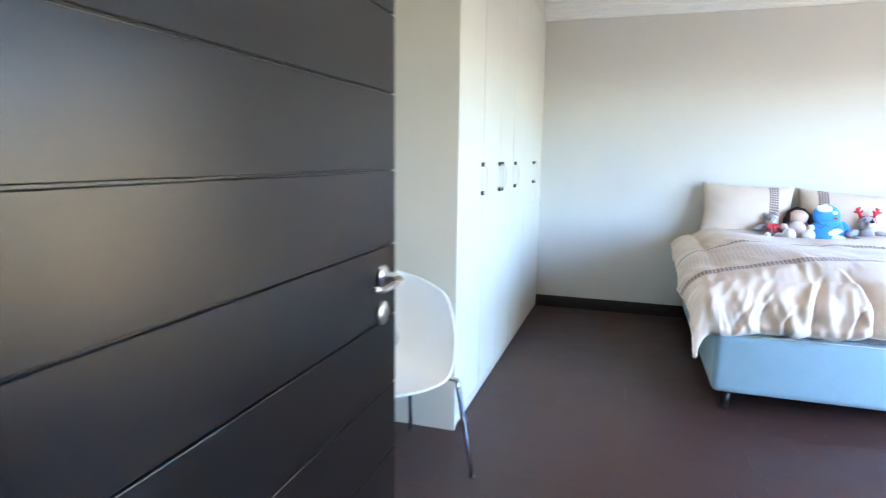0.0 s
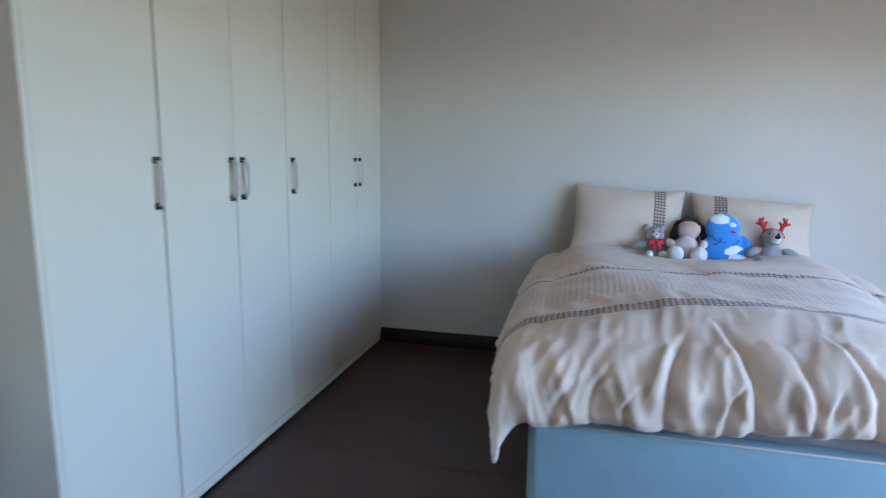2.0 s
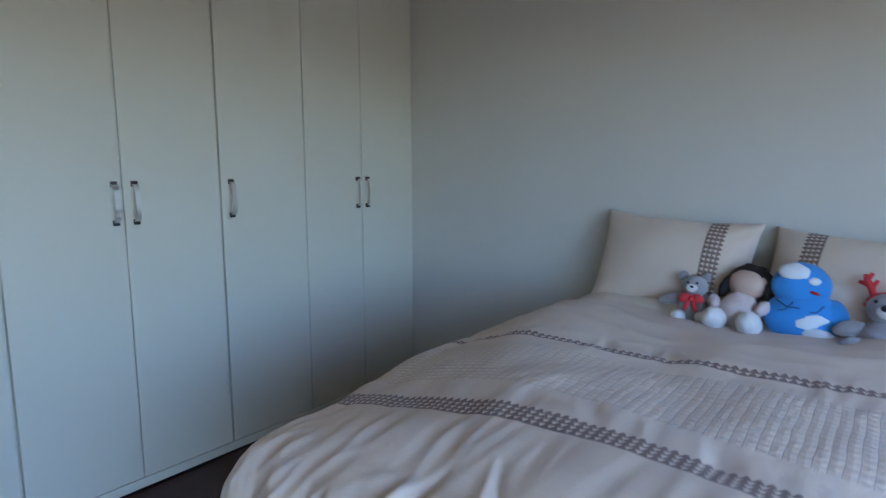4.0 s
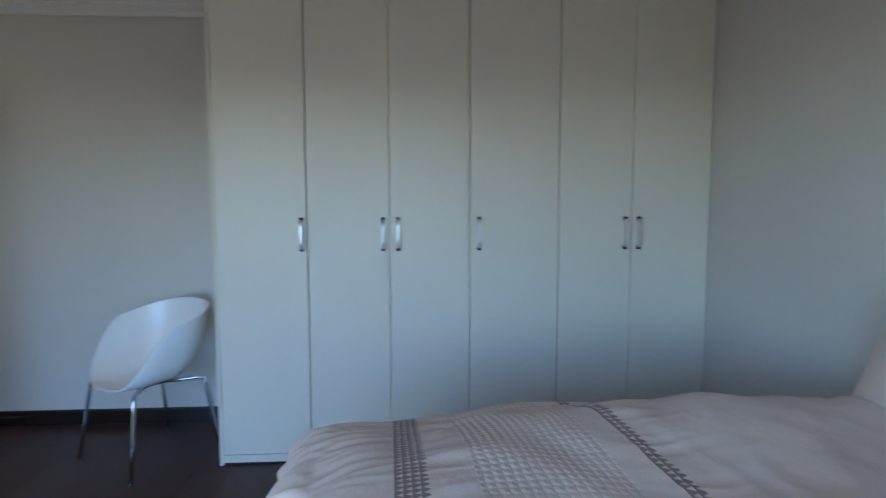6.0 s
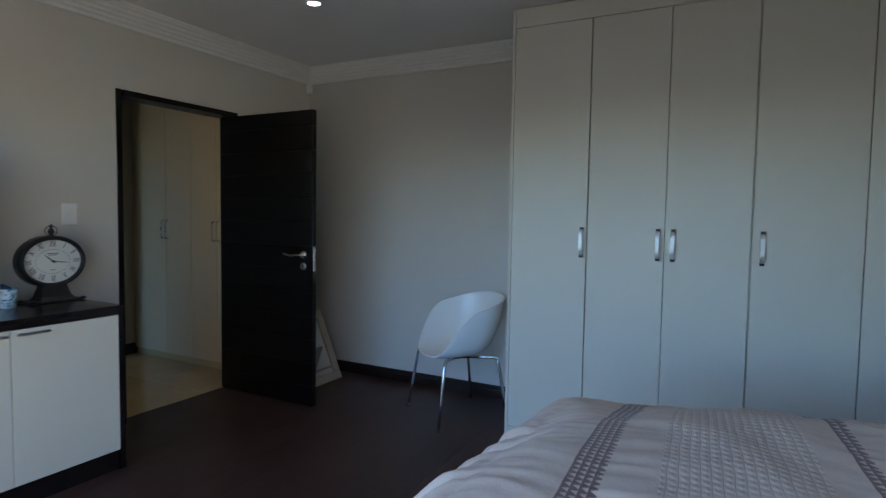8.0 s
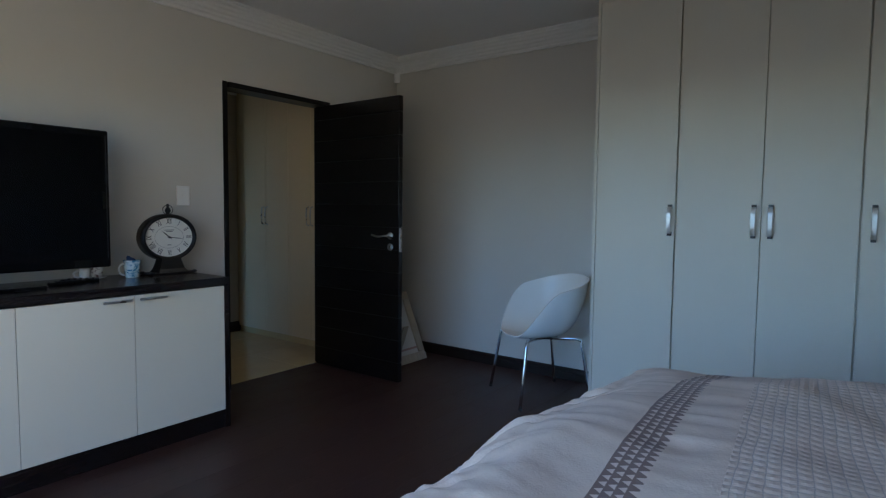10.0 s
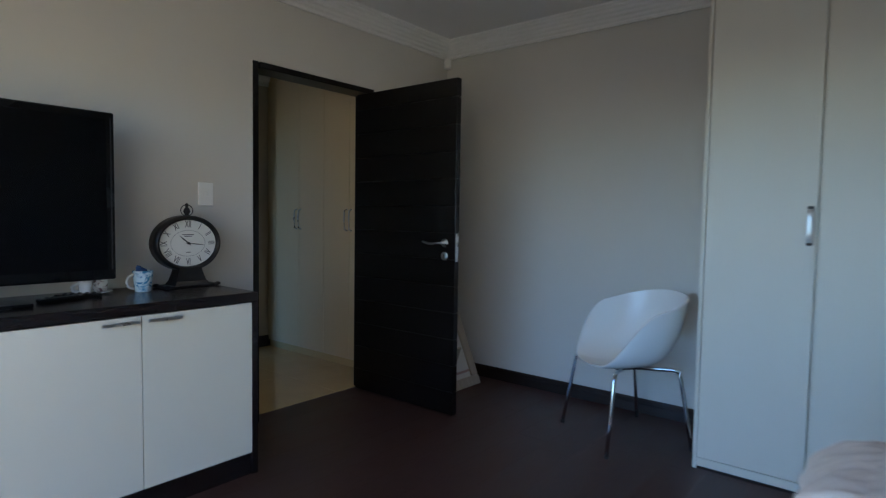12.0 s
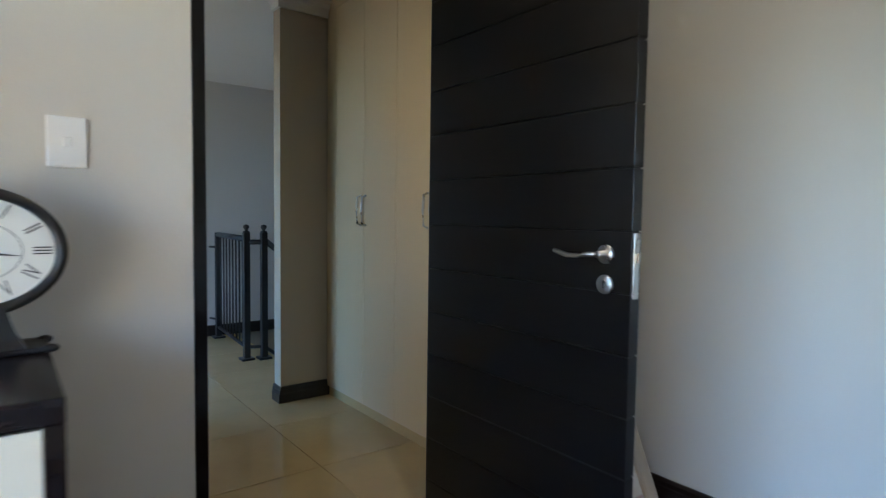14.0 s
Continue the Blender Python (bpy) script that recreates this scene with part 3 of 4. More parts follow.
# creases at the foot: top u, cloth length above the hem at the top, u at the hem, half-width, depth
CREASES = [(0.17, 0.20, 0.02, 0.034, 0.035), (0.24, 0.24, 0.19, 0.028, 0.040), (0.33, 0.17, 0.30, 0.020, 0.022),
           (0.48, 0.37, 0.41, 0.040, 0.055), (0.56, 0.42, 0.66, 0.036, 0.060), (0.66, 0.22, 0.57, 0.022, 0.024),
           (0.73, 0.31, 0.80, 0.026, 0.032), (0.86, 0.36, 0.97, 0.030, 0.042), (0.90, 0.20, 0.87, 0.018, 0.020),
           (1.00, 0.33, 1.13, 0.026, 0.038), (1.12, 0.24, 1.20, 0.020, 0.026), (1.20, 0.35, 1.34, 0.030, 0.045),
           (1.37, 0.22, 1.44, 0.024, 0.030)]


def creases(u, v, hem):
    """Depth of the tapered creases that gather towards the foot hem."""
    d = 0.0
    for ut, vt, uh, w, deep in CREASES:
        s = 1 - v / vt
        if s <= 0:
            continue
        bow = 0.035 * math.sin(s * 3.1) * (1 if ut < uh else -1)
        q = (u - (ut + (uh - ut) * s + bow)) / (w * (0.35 + 0.60 * s))
        if abs(q) > 4:
            continue
        k = min(1.0, s * 2.2) * (1 - 0.25 * s)
        valley = -math.exp(-abs(q) * (2.2 if q < 0 else 1.0))
        d += deep * k * (valley + 0.30 * math.exp(-((q + 1.35) * 1.3) ** 2) + 0.12 * math.exp(-((q - 2.0) * 0.9) ** 2))
    return d


def duvet():
    """A puffed duvet lying over the mattress, hanging over both sides and the foot."""
    bm = bmesh.new()
    uvl = bm.loops.layers.uv.new("UVMap")
    x0, x1, yf, yh = BX0 + 0.015, BX1 - 0.03, BY0 + 0.09, 5.42
    su, sv = 0.245, 0.315                 # overhang at the sides and at the foot
    nu, nv = 250, 220
    grid = []
    for j in range(nv + 1):
        v = j / nv * (yh - yf + sv)     # cloth length from the foot hem
        row = []
        for i in range(nu + 1):
            u = -su + i / nu * (x1 - x0 + 2 * su)
            cx = min(max(u, 0), x1 - x0)
            oxs = u - cx
            foot = sv - v
            # the hem at the sides rises towards the head
            lift = 0.30 * min(1.0, max(0.0, (v - 0.45) / 1.3))
            oxs *= (1 - lift)
            ox, dx = bend(abs(oxs), 0.17)
            ox *= 0.70 + 0.30 * min(1.0, v / 0.55)
            oy, dy = bend(foot, 0.13)
            x = x0 + cx + math.copysign(ox, oxs)
            y = yf + max(-foot, 0.0) - oy
            w, h = (cx / (x1 - x0)) * 2 - 1, min(1.0, max(0.0, -foot) / (yh - yf))
            hs = min(1.0, max(0.0, (h - 0.15) / 0.6))
            hs = hs * hs * (3 - 2 * hs)
            dome = 0.10 * (1 - abs(w) ** (2.4 + 4.5 * hs)) * (1 - (1 - h) ** 6) + 0.02 * math.sin(h * 7.0 + w * 1.3) * (1 - 0.6 * hs)
            dome += 0.042 * hs * abs(w) ** 2 - 0.042 * math.exp(-((v - 1.78) / 0.24) ** 2) * (1 - w * w)
            puff = 0.022 * noise.noise(Vector((x * 2.1, y * 2.1, 3.0))) + 0.010 * noise.noise(Vector((x * 6, y * 7, 8.0)))
            # gathers beside the embroidered bands, running along the bed
            gather = 0.0
            for c, r in ((0.40, 0.12), (0.64, 0.05), (1.16, 0.10)):
                gather += math.exp(-((v - c) / r) ** 2)
            ridge = 0.5 - abs(noise.noise(Vector((u * 15 + 2 * noise.noise(Vector((0, v * 3, 1))), v * 2.5, 11.0)))) * 2
            puff += 0.008 * gather * ridge + 0.034 * math.exp(-((v - 0.38) / 0.16) ** 2) * min(1.0, max(0.0, u / 0.30))
            # long slanting wrinkles in the plain cloth towards the head
            if v > 1.0:
                puff += 0.006 * min(1.0, (v - 1.0) / 0.2) * (0.4 - abs(noise.noise(Vector((u * 3.5 + v * 2.5, v * 6.5 - u * 2, 51.0)))) * 2)
            corner = 0.042 * math.exp(-(max(u, 0.0) / 0.17) ** 2) * min(1.0, max(0.0, foot / 0.2))
            z = 0.705 + dome + puff - max(dx, dy) - 0.55 * min(dx, dy) - corner
            # tapered creases and puffs at the foot, pushed out along the cloth's own slope
            if foot > -0.20:
                a = min(1.45, max(0.0, foot + 0.06) / 0.16)
                k = min(1.0, max(0.0, (foot + 0.10) / 0.25))
                side = min(1.0, max(0.0, 1 - abs(oxs) / 0.18))
                d = 0.95 * creases(u, v, sv) * side * min(1.0, max(0.1, (u - 0.04) / 0.14))
                d += 0.022 * k * side * noise.noise(Vector((u * 3.4, v * 2.2, 4.0)))
                d += 0.022 * k * side * (0.30 - abs(noise.noise(Vector((u * 6.0 + 2.6 * v, v * 3.2, 9.0)))) * 1.5)
                d += 0.016 * k * side * (0.3 - abs(noise.noise(Vector((u * 14.0 - 6.0 * v, v * 7.0, 17.0)))) * 1.6)
                d += 0.020 * k * side * max(0.0, 1 - v / 0.30) * (0.22 - abs(noise.noise(Vector((u * 22.0 + 7.0 * v, v * 5.0, 43.0)))) * 1.5)
                d = min(d, 0.016 + 0.25 * (d - 0.016)) if d > 0.016 else d
                d -= side * (0.9 * max(0.0, 0.055 - v) + 3.0 * max(0.0, 0.030 - v))
                y -= (d + 0.012 * k) * math.sin(a)
                z += d * math.cos(a) + 0.032 * k * k * noise.noise(Vector((u * 6.0, 0.0, 31.0)))
            if abs(oxs) > 0.02:
                k = min(1.0, (abs(oxs) - 0.02) / 0.25)
                fold = noise.noise(Vector((v * 6.0, u, 14.0 + (7 if oxs > 0 else 0)))) + 0.5 * (0.3 - abs(noise.noise(Vector((v * 13.0, u * 2, 27.0)))) * 1.5)
                x += math.copysign(0.035 * k * fold, oxs)
            row.append((bm.verts.new((x, y, z)), u + su, v))
        grid.append(row)
    for j in range(nv):
        for i in range(nu):
            q = (grid[j][i], grid[j][i + 1], grid[j + 1][i + 1], grid[j + 1][i])
            f = bm.faces.new([a[0] for a in q])
            f.smooth = True
            for lp, a in zip(f.loops, q):
                lp[uvl].uv = (a[1], a[2] - 0.10 * min(1.0, max(0.0, (a[2] - 0.6) / 0.45)) * (a[1] - 0.5) - 0.03 * (a[1] - 0.2) * min(1.0, max(0.0, (a[2] - 0.3) / 0.2)))
    rim = [grid[j][0][0].co.copy() for j in range(nv, 0, -2)] + [grid[0][i][0].co.copy() for i in range(0, nu, 2)] + [grid[j][nu][0].co.copy() for j in range(0, nv + 1, 2)]
    ob = single("duvet", bm, DUVET, "cream cotton duvet with embroidered brown triangle bands", "duvet")
    so = ob.modifiers.new("thickness", "SOLIDIFY")
    so.thickness, so.offset = 0.014, -1
    part("hem", tube([tuple(p) for p in rim], 0.004, 6), SHEET, ob, "plain rolled hem of cream cotton", True)
    return ob


duvet()


def pillow(name, w, h, t, m, mat, label, seed):
    bm = bmesh.new()
    uvl = bm.loops.layers.uv.new("UVMap")
    n1, n2 = 48, 36
    grids = []
    for side in (1, -1):
        g = []
        for j in range(n2 + 1):
            row = []
            for i in range(n1 + 1):
                a, b = i / n1 * 2 - 1, j / n2 * 2 - 1
                edge = (1 - a ** 6) * (1 - b ** 6)
                th = t / 2 * max(0.0, (1 - a * a) * (1 - b * b)) ** 0.62 + 0.004 * (edge > 0)
                px = a * w / 2 * (1 - 0.075 * (1 - b * b) * abs(a) ** 3)
                py = b * h / 2 * (1 - 0.10 * (1 - a * a) * abs(b) ** 3)
                th += 0.006 * noise.noise(Vector((px * 9 + seed, py * 9, seed))) * (1 if edge > 0.05 else 0)
                th += 0.010 * noise.noise(Vector((px * 26 + seed, py * 6, seed))) * max(0, abs(b) - 0.55) * (1 - b ** 8)
                # puckers running in from the corners
                corner = max(0.0, abs(a) + abs(b) - 1.15)
                th += 0.045 * corner * edge * (0.25 - abs(noise.noise(Vector(((abs(a) - abs(b)) * 5.5 + seed, seed * 3 + a + b, 2.0)))) * 1.3)
                v = bm.verts.new((px, py, side * th)) if (edge > 1e-6 or side == 1) else grids[0][j][i][0]
                row.append((v, i / n1 * w, j / n2 * h))
            g.append(row)
        grids.append(g)
        for j in range(n2):
            for i in range(n1):
                q = (g[j][i], g[j][i + 1], g[j + 1][i + 1], g[j + 1][i])
                try:
                    f = bm.faces.new([c[0] for c in (q if side > 0 else q[::-1])])
                except ValueError:
                    continue
                f.smooth = True
                for lp, c in zip(f.loops, (q if side > 0 else q[::-1])):
                    lp[uvl].uv = (c[2], c[1])
    return single(name, bm, mat, label, "pillow", m, group="pillows on the bed")


pillow("pillow", 0.58, 0.36, 0.15, pose(1.17, 5.45, 0.73, 4, 0, 2), SHEET, "plain cream pillow lying flat under another", 1)
pillow("pillow", 0.58, 0.36, 0.15, pose(1.82, 5.45, 0.73, 4, 0, -2), SHEET, "plain cream pillow lying flat under another", 2)
pillow("pillow", 0.65, 0.44, 0.23, pose(1.19, 5.52, 0.930, 68, 0, 0) @ pose(0, 0, 0, 0, 0, -2.5), PILLOWCASE, "cream pillow with an embroidered brown band, propped up", 3)
pillow("pillow", 0.65, 0.44, 0.23, pose(1.86, 5.51, 0.900, 58, 0, -1) @ pose(0, 0, 0, 0, 0, 175), PILLOWCASE, "cream pillow with an embroidered brown band, leaning back", 4)

# ---- soft toys on the bed ----
def piece(parent, name, mat, centre, radii, turn=(0, 0, 0), lump=0.1, seed=0, label=""):
    return part(name, blob(bmesh.new(), centre, radii, turn=turn, lump=lump, seed=seed), mat, parent, label, True)


def small_bear():
    b = thing("teddy_bear", "small grey plush bear with a red bow, sitting against the pillow", "soft toy", pose(1.335, 5.335, 0.738, -12, 0, 8), "toys on the bed")
    piece(b, "body", GREYPLUSH, (0, 0, 0.055), (0.050, 0.045, 0.058))
    head = piece(b, "head", GREYPLUSH, (0.005, -0.012, 0.145), (0.048, 0.042, 0.042), seed=1)
    piece(head, "muzzle", WHITEPLUSH, (0.0, -0.052, 0.136), (0.020, 0.014, 0.015))
    piece(head, "nose", DARKPLUSH, (0.0, -0.066, 0.141), (0.007, 0.004, 0.005))
    bow = piece(b, "bow", RED, (0, -0.060, 0.097), (0.010, 0.009, 0.010), label="red ribbon bow")
    for s in (-1, 1):
        piece(head, "ear", GREYPLUSH, (s * 0.040, 0.0, 0.184), (0.019, 0.010, 0.019))
        piece(head, "eye", DARKPLUSH, (s * 0.016, -0.049, 0.157), (0.005, 0.004, 0.005))
        piece(b, "arm", GREYPLUSH, (s * 0.078, -0.015, 0.088), (0.048, 0.019, 0.020), (0, s * 18, 0), seed=3)
        piece(b, "leg", WHITEPLUSH, (s * 0.040, -0.055, 0.026), (0.022, 0.042, 0.024), (0, 0, s * 18), seed=4)
        piece(bow, "loop", RED, (s * 0.024, -0.055, 0.098), (0.024, 0.009, 0.016), (0, s * 25, 0), 0.2)
        piece(bow, "tail", RED, (s * 0.014, -0.055, 0.070), (0.009, 0.005, 0.024), (0, s * -18, 0))
    return b


def pink_doll():
    bm = bmesh.new()
    blob(bm, (0, 0.0, 0.070), (0.075, 0.065, 0.080), 0, lump=0.08)
    blob(bm, (0.010, 0.035, 0.185), (0.068, 0.055, 0.055), 1)
    blob(bm, (0.012, 0.060, 0.200), (0.078, 0.058, 0.060), 2, lump=0.15)
    blob(bm, (-0.060, 0.028, 0.172), (0.022, 0.030, 0.050), 2, turn=(0, 20, 0), lump=0.2)
    blob(bm, (0.090, 0.028, 0.170), (0.022, 0.028, 0.040), 2, lump=0.2)
    for s in (-1, 1):
        blob(bm, (s * 0.060, -0.085, 0.045), (0.043, 0.046, 0.045), 3, lump=0.06, seed=s)
        blob(bm, (s * 0.085, -0.020, 0.105), (0.022, 0.040, 0.024), 0, turn=(20, 0, s * -25), lump=0.1)
    return single("soft_toy", bm, (PALEPLUSH, SKINPLUSH, DARKPLUSH, WHITEPLUSH), "pale pink plush doll with dark hair and white feet", "soft toy", pose(1.500, 5.325, 0.732, -10, 0, -4), True, "toys on the bed")


def blue_cushion():
    c = thing("cushion", "bright blue shaped cushion with white printed patches", "cushion", pose(1.705, 5.320, 0.738, -14, 0, 6), "toys on the bed")
    body = blob(bmesh.new(), (0, 0, 0.085), (0.120, 0.048, 0.098), 0, lump=0.05, u=28, v=18)
    blob(body, (-0.012, 0.0, 0.195), (0.092, 0.045, 0.085), 0, lump=0.04, u=28, v=18)
    blob(body, (0.100, 0.0, 0.105), (0.035, 0.035, 0.055), 0, turn=(0, -20, 0))
    part("body", body, BLUEPLUSH, c, "", True)
    for q, r, t in (((-0.030, -0.022, 0.236), (0.056, 0.026, 0.036), 12), ((0.026, -0.034, 0.212), (0.020, 0.014, 0.015), 0), ((0.020, -0.030, 0.072), (0.062, 0.022, 0.030), -16), ((0.050, -0.030, 0.030), (0.056, 0.020, 0.024), 10)):
        piece(c, "white_patch", WHITEPRINT, q, r, (0, t, 0), 0.12)
    piece(c, "red_patch", RED, (0.030, -0.042, 0.172), (0.016, 0.006, 0.006), (0, 15, 0), 0.0)
    for a, b in (((-0.085, -0.035, 0.14), (-0.01, -0.048, 0.115)), ((-0.075, -0.036, 0.10), (-0.03, -0.046, 0.135)), ((0.06, -0.04, 0.13), (0.02, -0.047, 0.105))):
        part("printed_line", tube([a, ((a[0] + b[0]) / 2, a[1] - 0.010, (a[2] + b[2]) / 2 - 0.012), b], 0.0022, 6), NAVY, c)
    return c


def antler_bear():
    b = thing("teddy_bear", "grey plush bear wearing a red antler headband", "soft toy", pose(1.925, 5.300, 0.726, -12, 0, -8), "toys on the bed")
    piece(b, "body", GREYPLUSH, (0, 0, 0.065), (0.062, 0.055, 0.068))
    head = piece(b, "head", GREYPLUSH, (0.0, -0.010, 0.165), (0.052, 0.050, 0.048), lump=0.08)
    piece(head, "muzzle", WHITEPLUSH, (0.012, -0.058, 0.155), (0.026, 0.026, 0.022))
    piece(head, "nose", DARKPLUSH, (0.014, -0.082, 0.166), (0.015, 0.010, 0.011))
    band = part("headband", tube([(0.054 * math.cos(a), -0.008, 0.165 + 0.050 * math.sin(a)) for a in [math.pi * k / 14 for k in range(15)]], 0.005, 8), RED, b, "red felt headband")
    for s in (-1, 1):
        piece(b, "leg", GREYPLUSH, (s * 0.058, -0.070, 0.032), (0.028, 0.055, 0.030), (0, 0, s * 26))
        piece(b, "arm", GREYPLUSH, (s * 0.085, -0.022, 0.085), (0.048, 0.026, 0.026), (0, s * 22, s * -25))
        piece(head, "eye", DARKPLUSH, (s * 0.020, -0.053, 0.185), (0.006, 0.005, 0.006))
        bm = tube([(s * 0.035, 0, 0.200), (s * 0.045, 0.0, 0.228), (s * 0.060, 0.0, 0.250), (s * 0.066, 0.0, 0.272)], 0.011, 8, radii=(0.010, 0.011, 0.012, 0.006))
        for q, w in (((s * 0.045, 0, 0.228), (s * 0.030, 0, 0.256)), ((s * 0.050, 0, 0.236), (s * 0.082, 0, 0.246)), ((s * 0.060, 0, 0.25), (s * 0.047, 0, 0.278))):
            tube((q, w), 0.008, 8, bm=bm, radii=(0.009, 0.006))
        part("antler", bm, RED, band)
    return b


small_bear()
pink_doll()
blue_cushion()
antler_bear()


# ---- tub chair ----
def tub_chair():
    ch = thing("chair", "white moulded plastic tub chair on chrome legs, beside the wardrobe", "chair", pose(-0.595, 2.675, 0, 0, 0, -38))
    # local frame: the chair faces +x
    bm = bmesh.new()
    na, ns = 120, 46
    ZS = 0.438

    def rim(a):
        """Height of the rim above the seat, by angle from the front (radians)."""
        back = 0.5 - 0.5 * math.cos(a)
        f = min(1.0, max(0.0, (min(a, 2 * math.pi - a) - radians(26)) / radians(66)))
        return 0.010 + 0.215 * f * f * (3 - 2 * f) + 0.155 * back

    def place(a, s):
        t = s * math.pi / 2
        h = rim(a)
        back = 0.5 - 0.5 * math.cos(a)
        rx, ry = 0.237 + 0.01 * back, 0.264
        flare = 1 + 0.05 * s * s
        e = 0.86
        c, d = math.cos(a), math.sin(a)
        r = math.sin(t) ** 0.55 * flare
        x = rx * r * math.copysign(abs(c) ** e, c) - 0.04 * s * s * back
        y = ry * r * math.copysign(abs(d) ** e, d)
        z = ZS + h * (1 - math.cos(t)) ** 1.1 - 0.020 * (1 - s) * (1 - 0.4 * back) - 0.012 * max(0, c) * s ** 4
        return Vector((x, y, z))

    ca, cs, ra, rs = math.pi, 0.44, 0.74, 0.165   # the opening in the back

    def inside(a, s):
        return ((a - ca) / ra) ** 2 + ((s - cs) / rs) ** 2
    par = {}
    centre = bm.verts.new(place(0, 0))
    rings = []
    for j in range(1, ns + 1):
        ring = []
        for i in range(na):
            a, s = 2 * math.pi * i / na, j / ns
            v = bm.verts.new(place(a, s))
            par[v] = [a, s]
            ring.append(v)
        rings.append(ring)
    for i in range(na):
        bm.faces.new((centre, rings[0][i], rings[0][(i + 1) % na]))
    dead = []
    for j in range(ns - 1):
        for i in range(na):
            q = (rings[j][i], rings[j][(i + 1) % na], rings[j + 1][(i + 1) % na], rings[j + 1][i])
            f = bm.faces.new(q)
            a = 2 * math.pi * (i + 0.5) / na
            if inside(a, (j + 1.5) / ns) < 1:
                dead.append(f)
    bmesh.ops.delete(bm, geom=dead, context="FACES")
    for v in list(bm.verts):
        if not v.link_faces:
            bm.verts.remove(v)
    for v in bm.verts:
        if v in par and v.is_boundary and par[v][1] < 0.97:
            a, s = par[v]
            k = math.sqrt(inside(a, s))
            v.co = place(ca + (a - ca) / k, cs + (s - cs) / k)
    shell = part("shell", bm, SHELL, ch, "white moulded shell with an oval opening in the back", True)
    so = shell.modifiers.new("thickness", "SOLIDIFY")
    so.thickness, so.offset = 0.010, 1
    bv = shell.modifiers.new("rim", "BEVEL")
    bv.width, bv.segments, bv.limit_method = 0.004, 2, "ANGLE"
    hub = box(-0.10, 0.10, -0.085, 0.085, 0.400, 0.412, 0.004)
    part("seat_plate", hub, RUBBER, ch)
    for sx in (1, -1):
        for sy in (1, -1):
            foot = Vector((sx * 0.247, sy * 0.264, 0.008))
            knee = Vector((sx * 0.190, sy * 0.222, 0.412))
            start = Vector((sx * 0.030, sy * 0.055, 0.402))
            pts = [start, start.lerp(knee, 0.5) + Vector((0, 0, 0.006)), start.lerp(knee, 0.86) + Vector((0, 0, 0.010)), knee + Vector((0, 0, 0.0)), knee.lerp(foot, 0.07), knee.lerp(foot, 0.2), knee.lerp(foot, 0.6), foot]
            lg = part("leg", tube(pts, 0.0105, 12), CHROME, ch, "chrome tube leg")
            part("foot_cap", lathe([(0, 0), (0.0125, 0), (0.0125, 0.014), (0, 0.014)], 12, m=Matrix.Translation((foot.x, foot.y, 0))), RUBBER, lg)
    return ch


tub_chair()


# ---- leaning picture behind the door ----
def leaning_picture():
    w, h = 0.60, 0.60
    pic = thing("picture_frame", "limed wooden picture frame standing on the floor behind the door", "picture frame", pose(-0.90, 1.475, 0.0, 23.5, 0, 0))
    for x0, x1, z0, z1 in ((0, w, 0, 0.07), (0, w, h - 0.07, h), (0, 0.07, 0.0705, h - 0.0705), (w - 0.07, w, 0.0705, h - 0.0705)):
        part("rail", box(x0, x1, -0.028, 0.0, z0, z1, 0.006), FRAMEWOOD, pic)
    part("mount", box(0.06, w - 0.06, -0.022, -0.016, 0.06, h - 0.06), MOUNT, pic, "pale picture mount")
    inner = box(0.073, w - 0.073, -0.0155, -0.012, 0.105, 0.122)
    part("inner_border", inner, PINKLINE, pic)
    strut = box(w / 2 - 0.03, w / 2 + 0.03, -0.006, 0.006, 0.0, 0.50)
    s = part("stand", strut, FRAMEWOOD, pic)
    s.location, s.rotation_euler = (0, -0.205, -0.085), (radians(-43), 0, 0)
    return pic


leaning_picture()


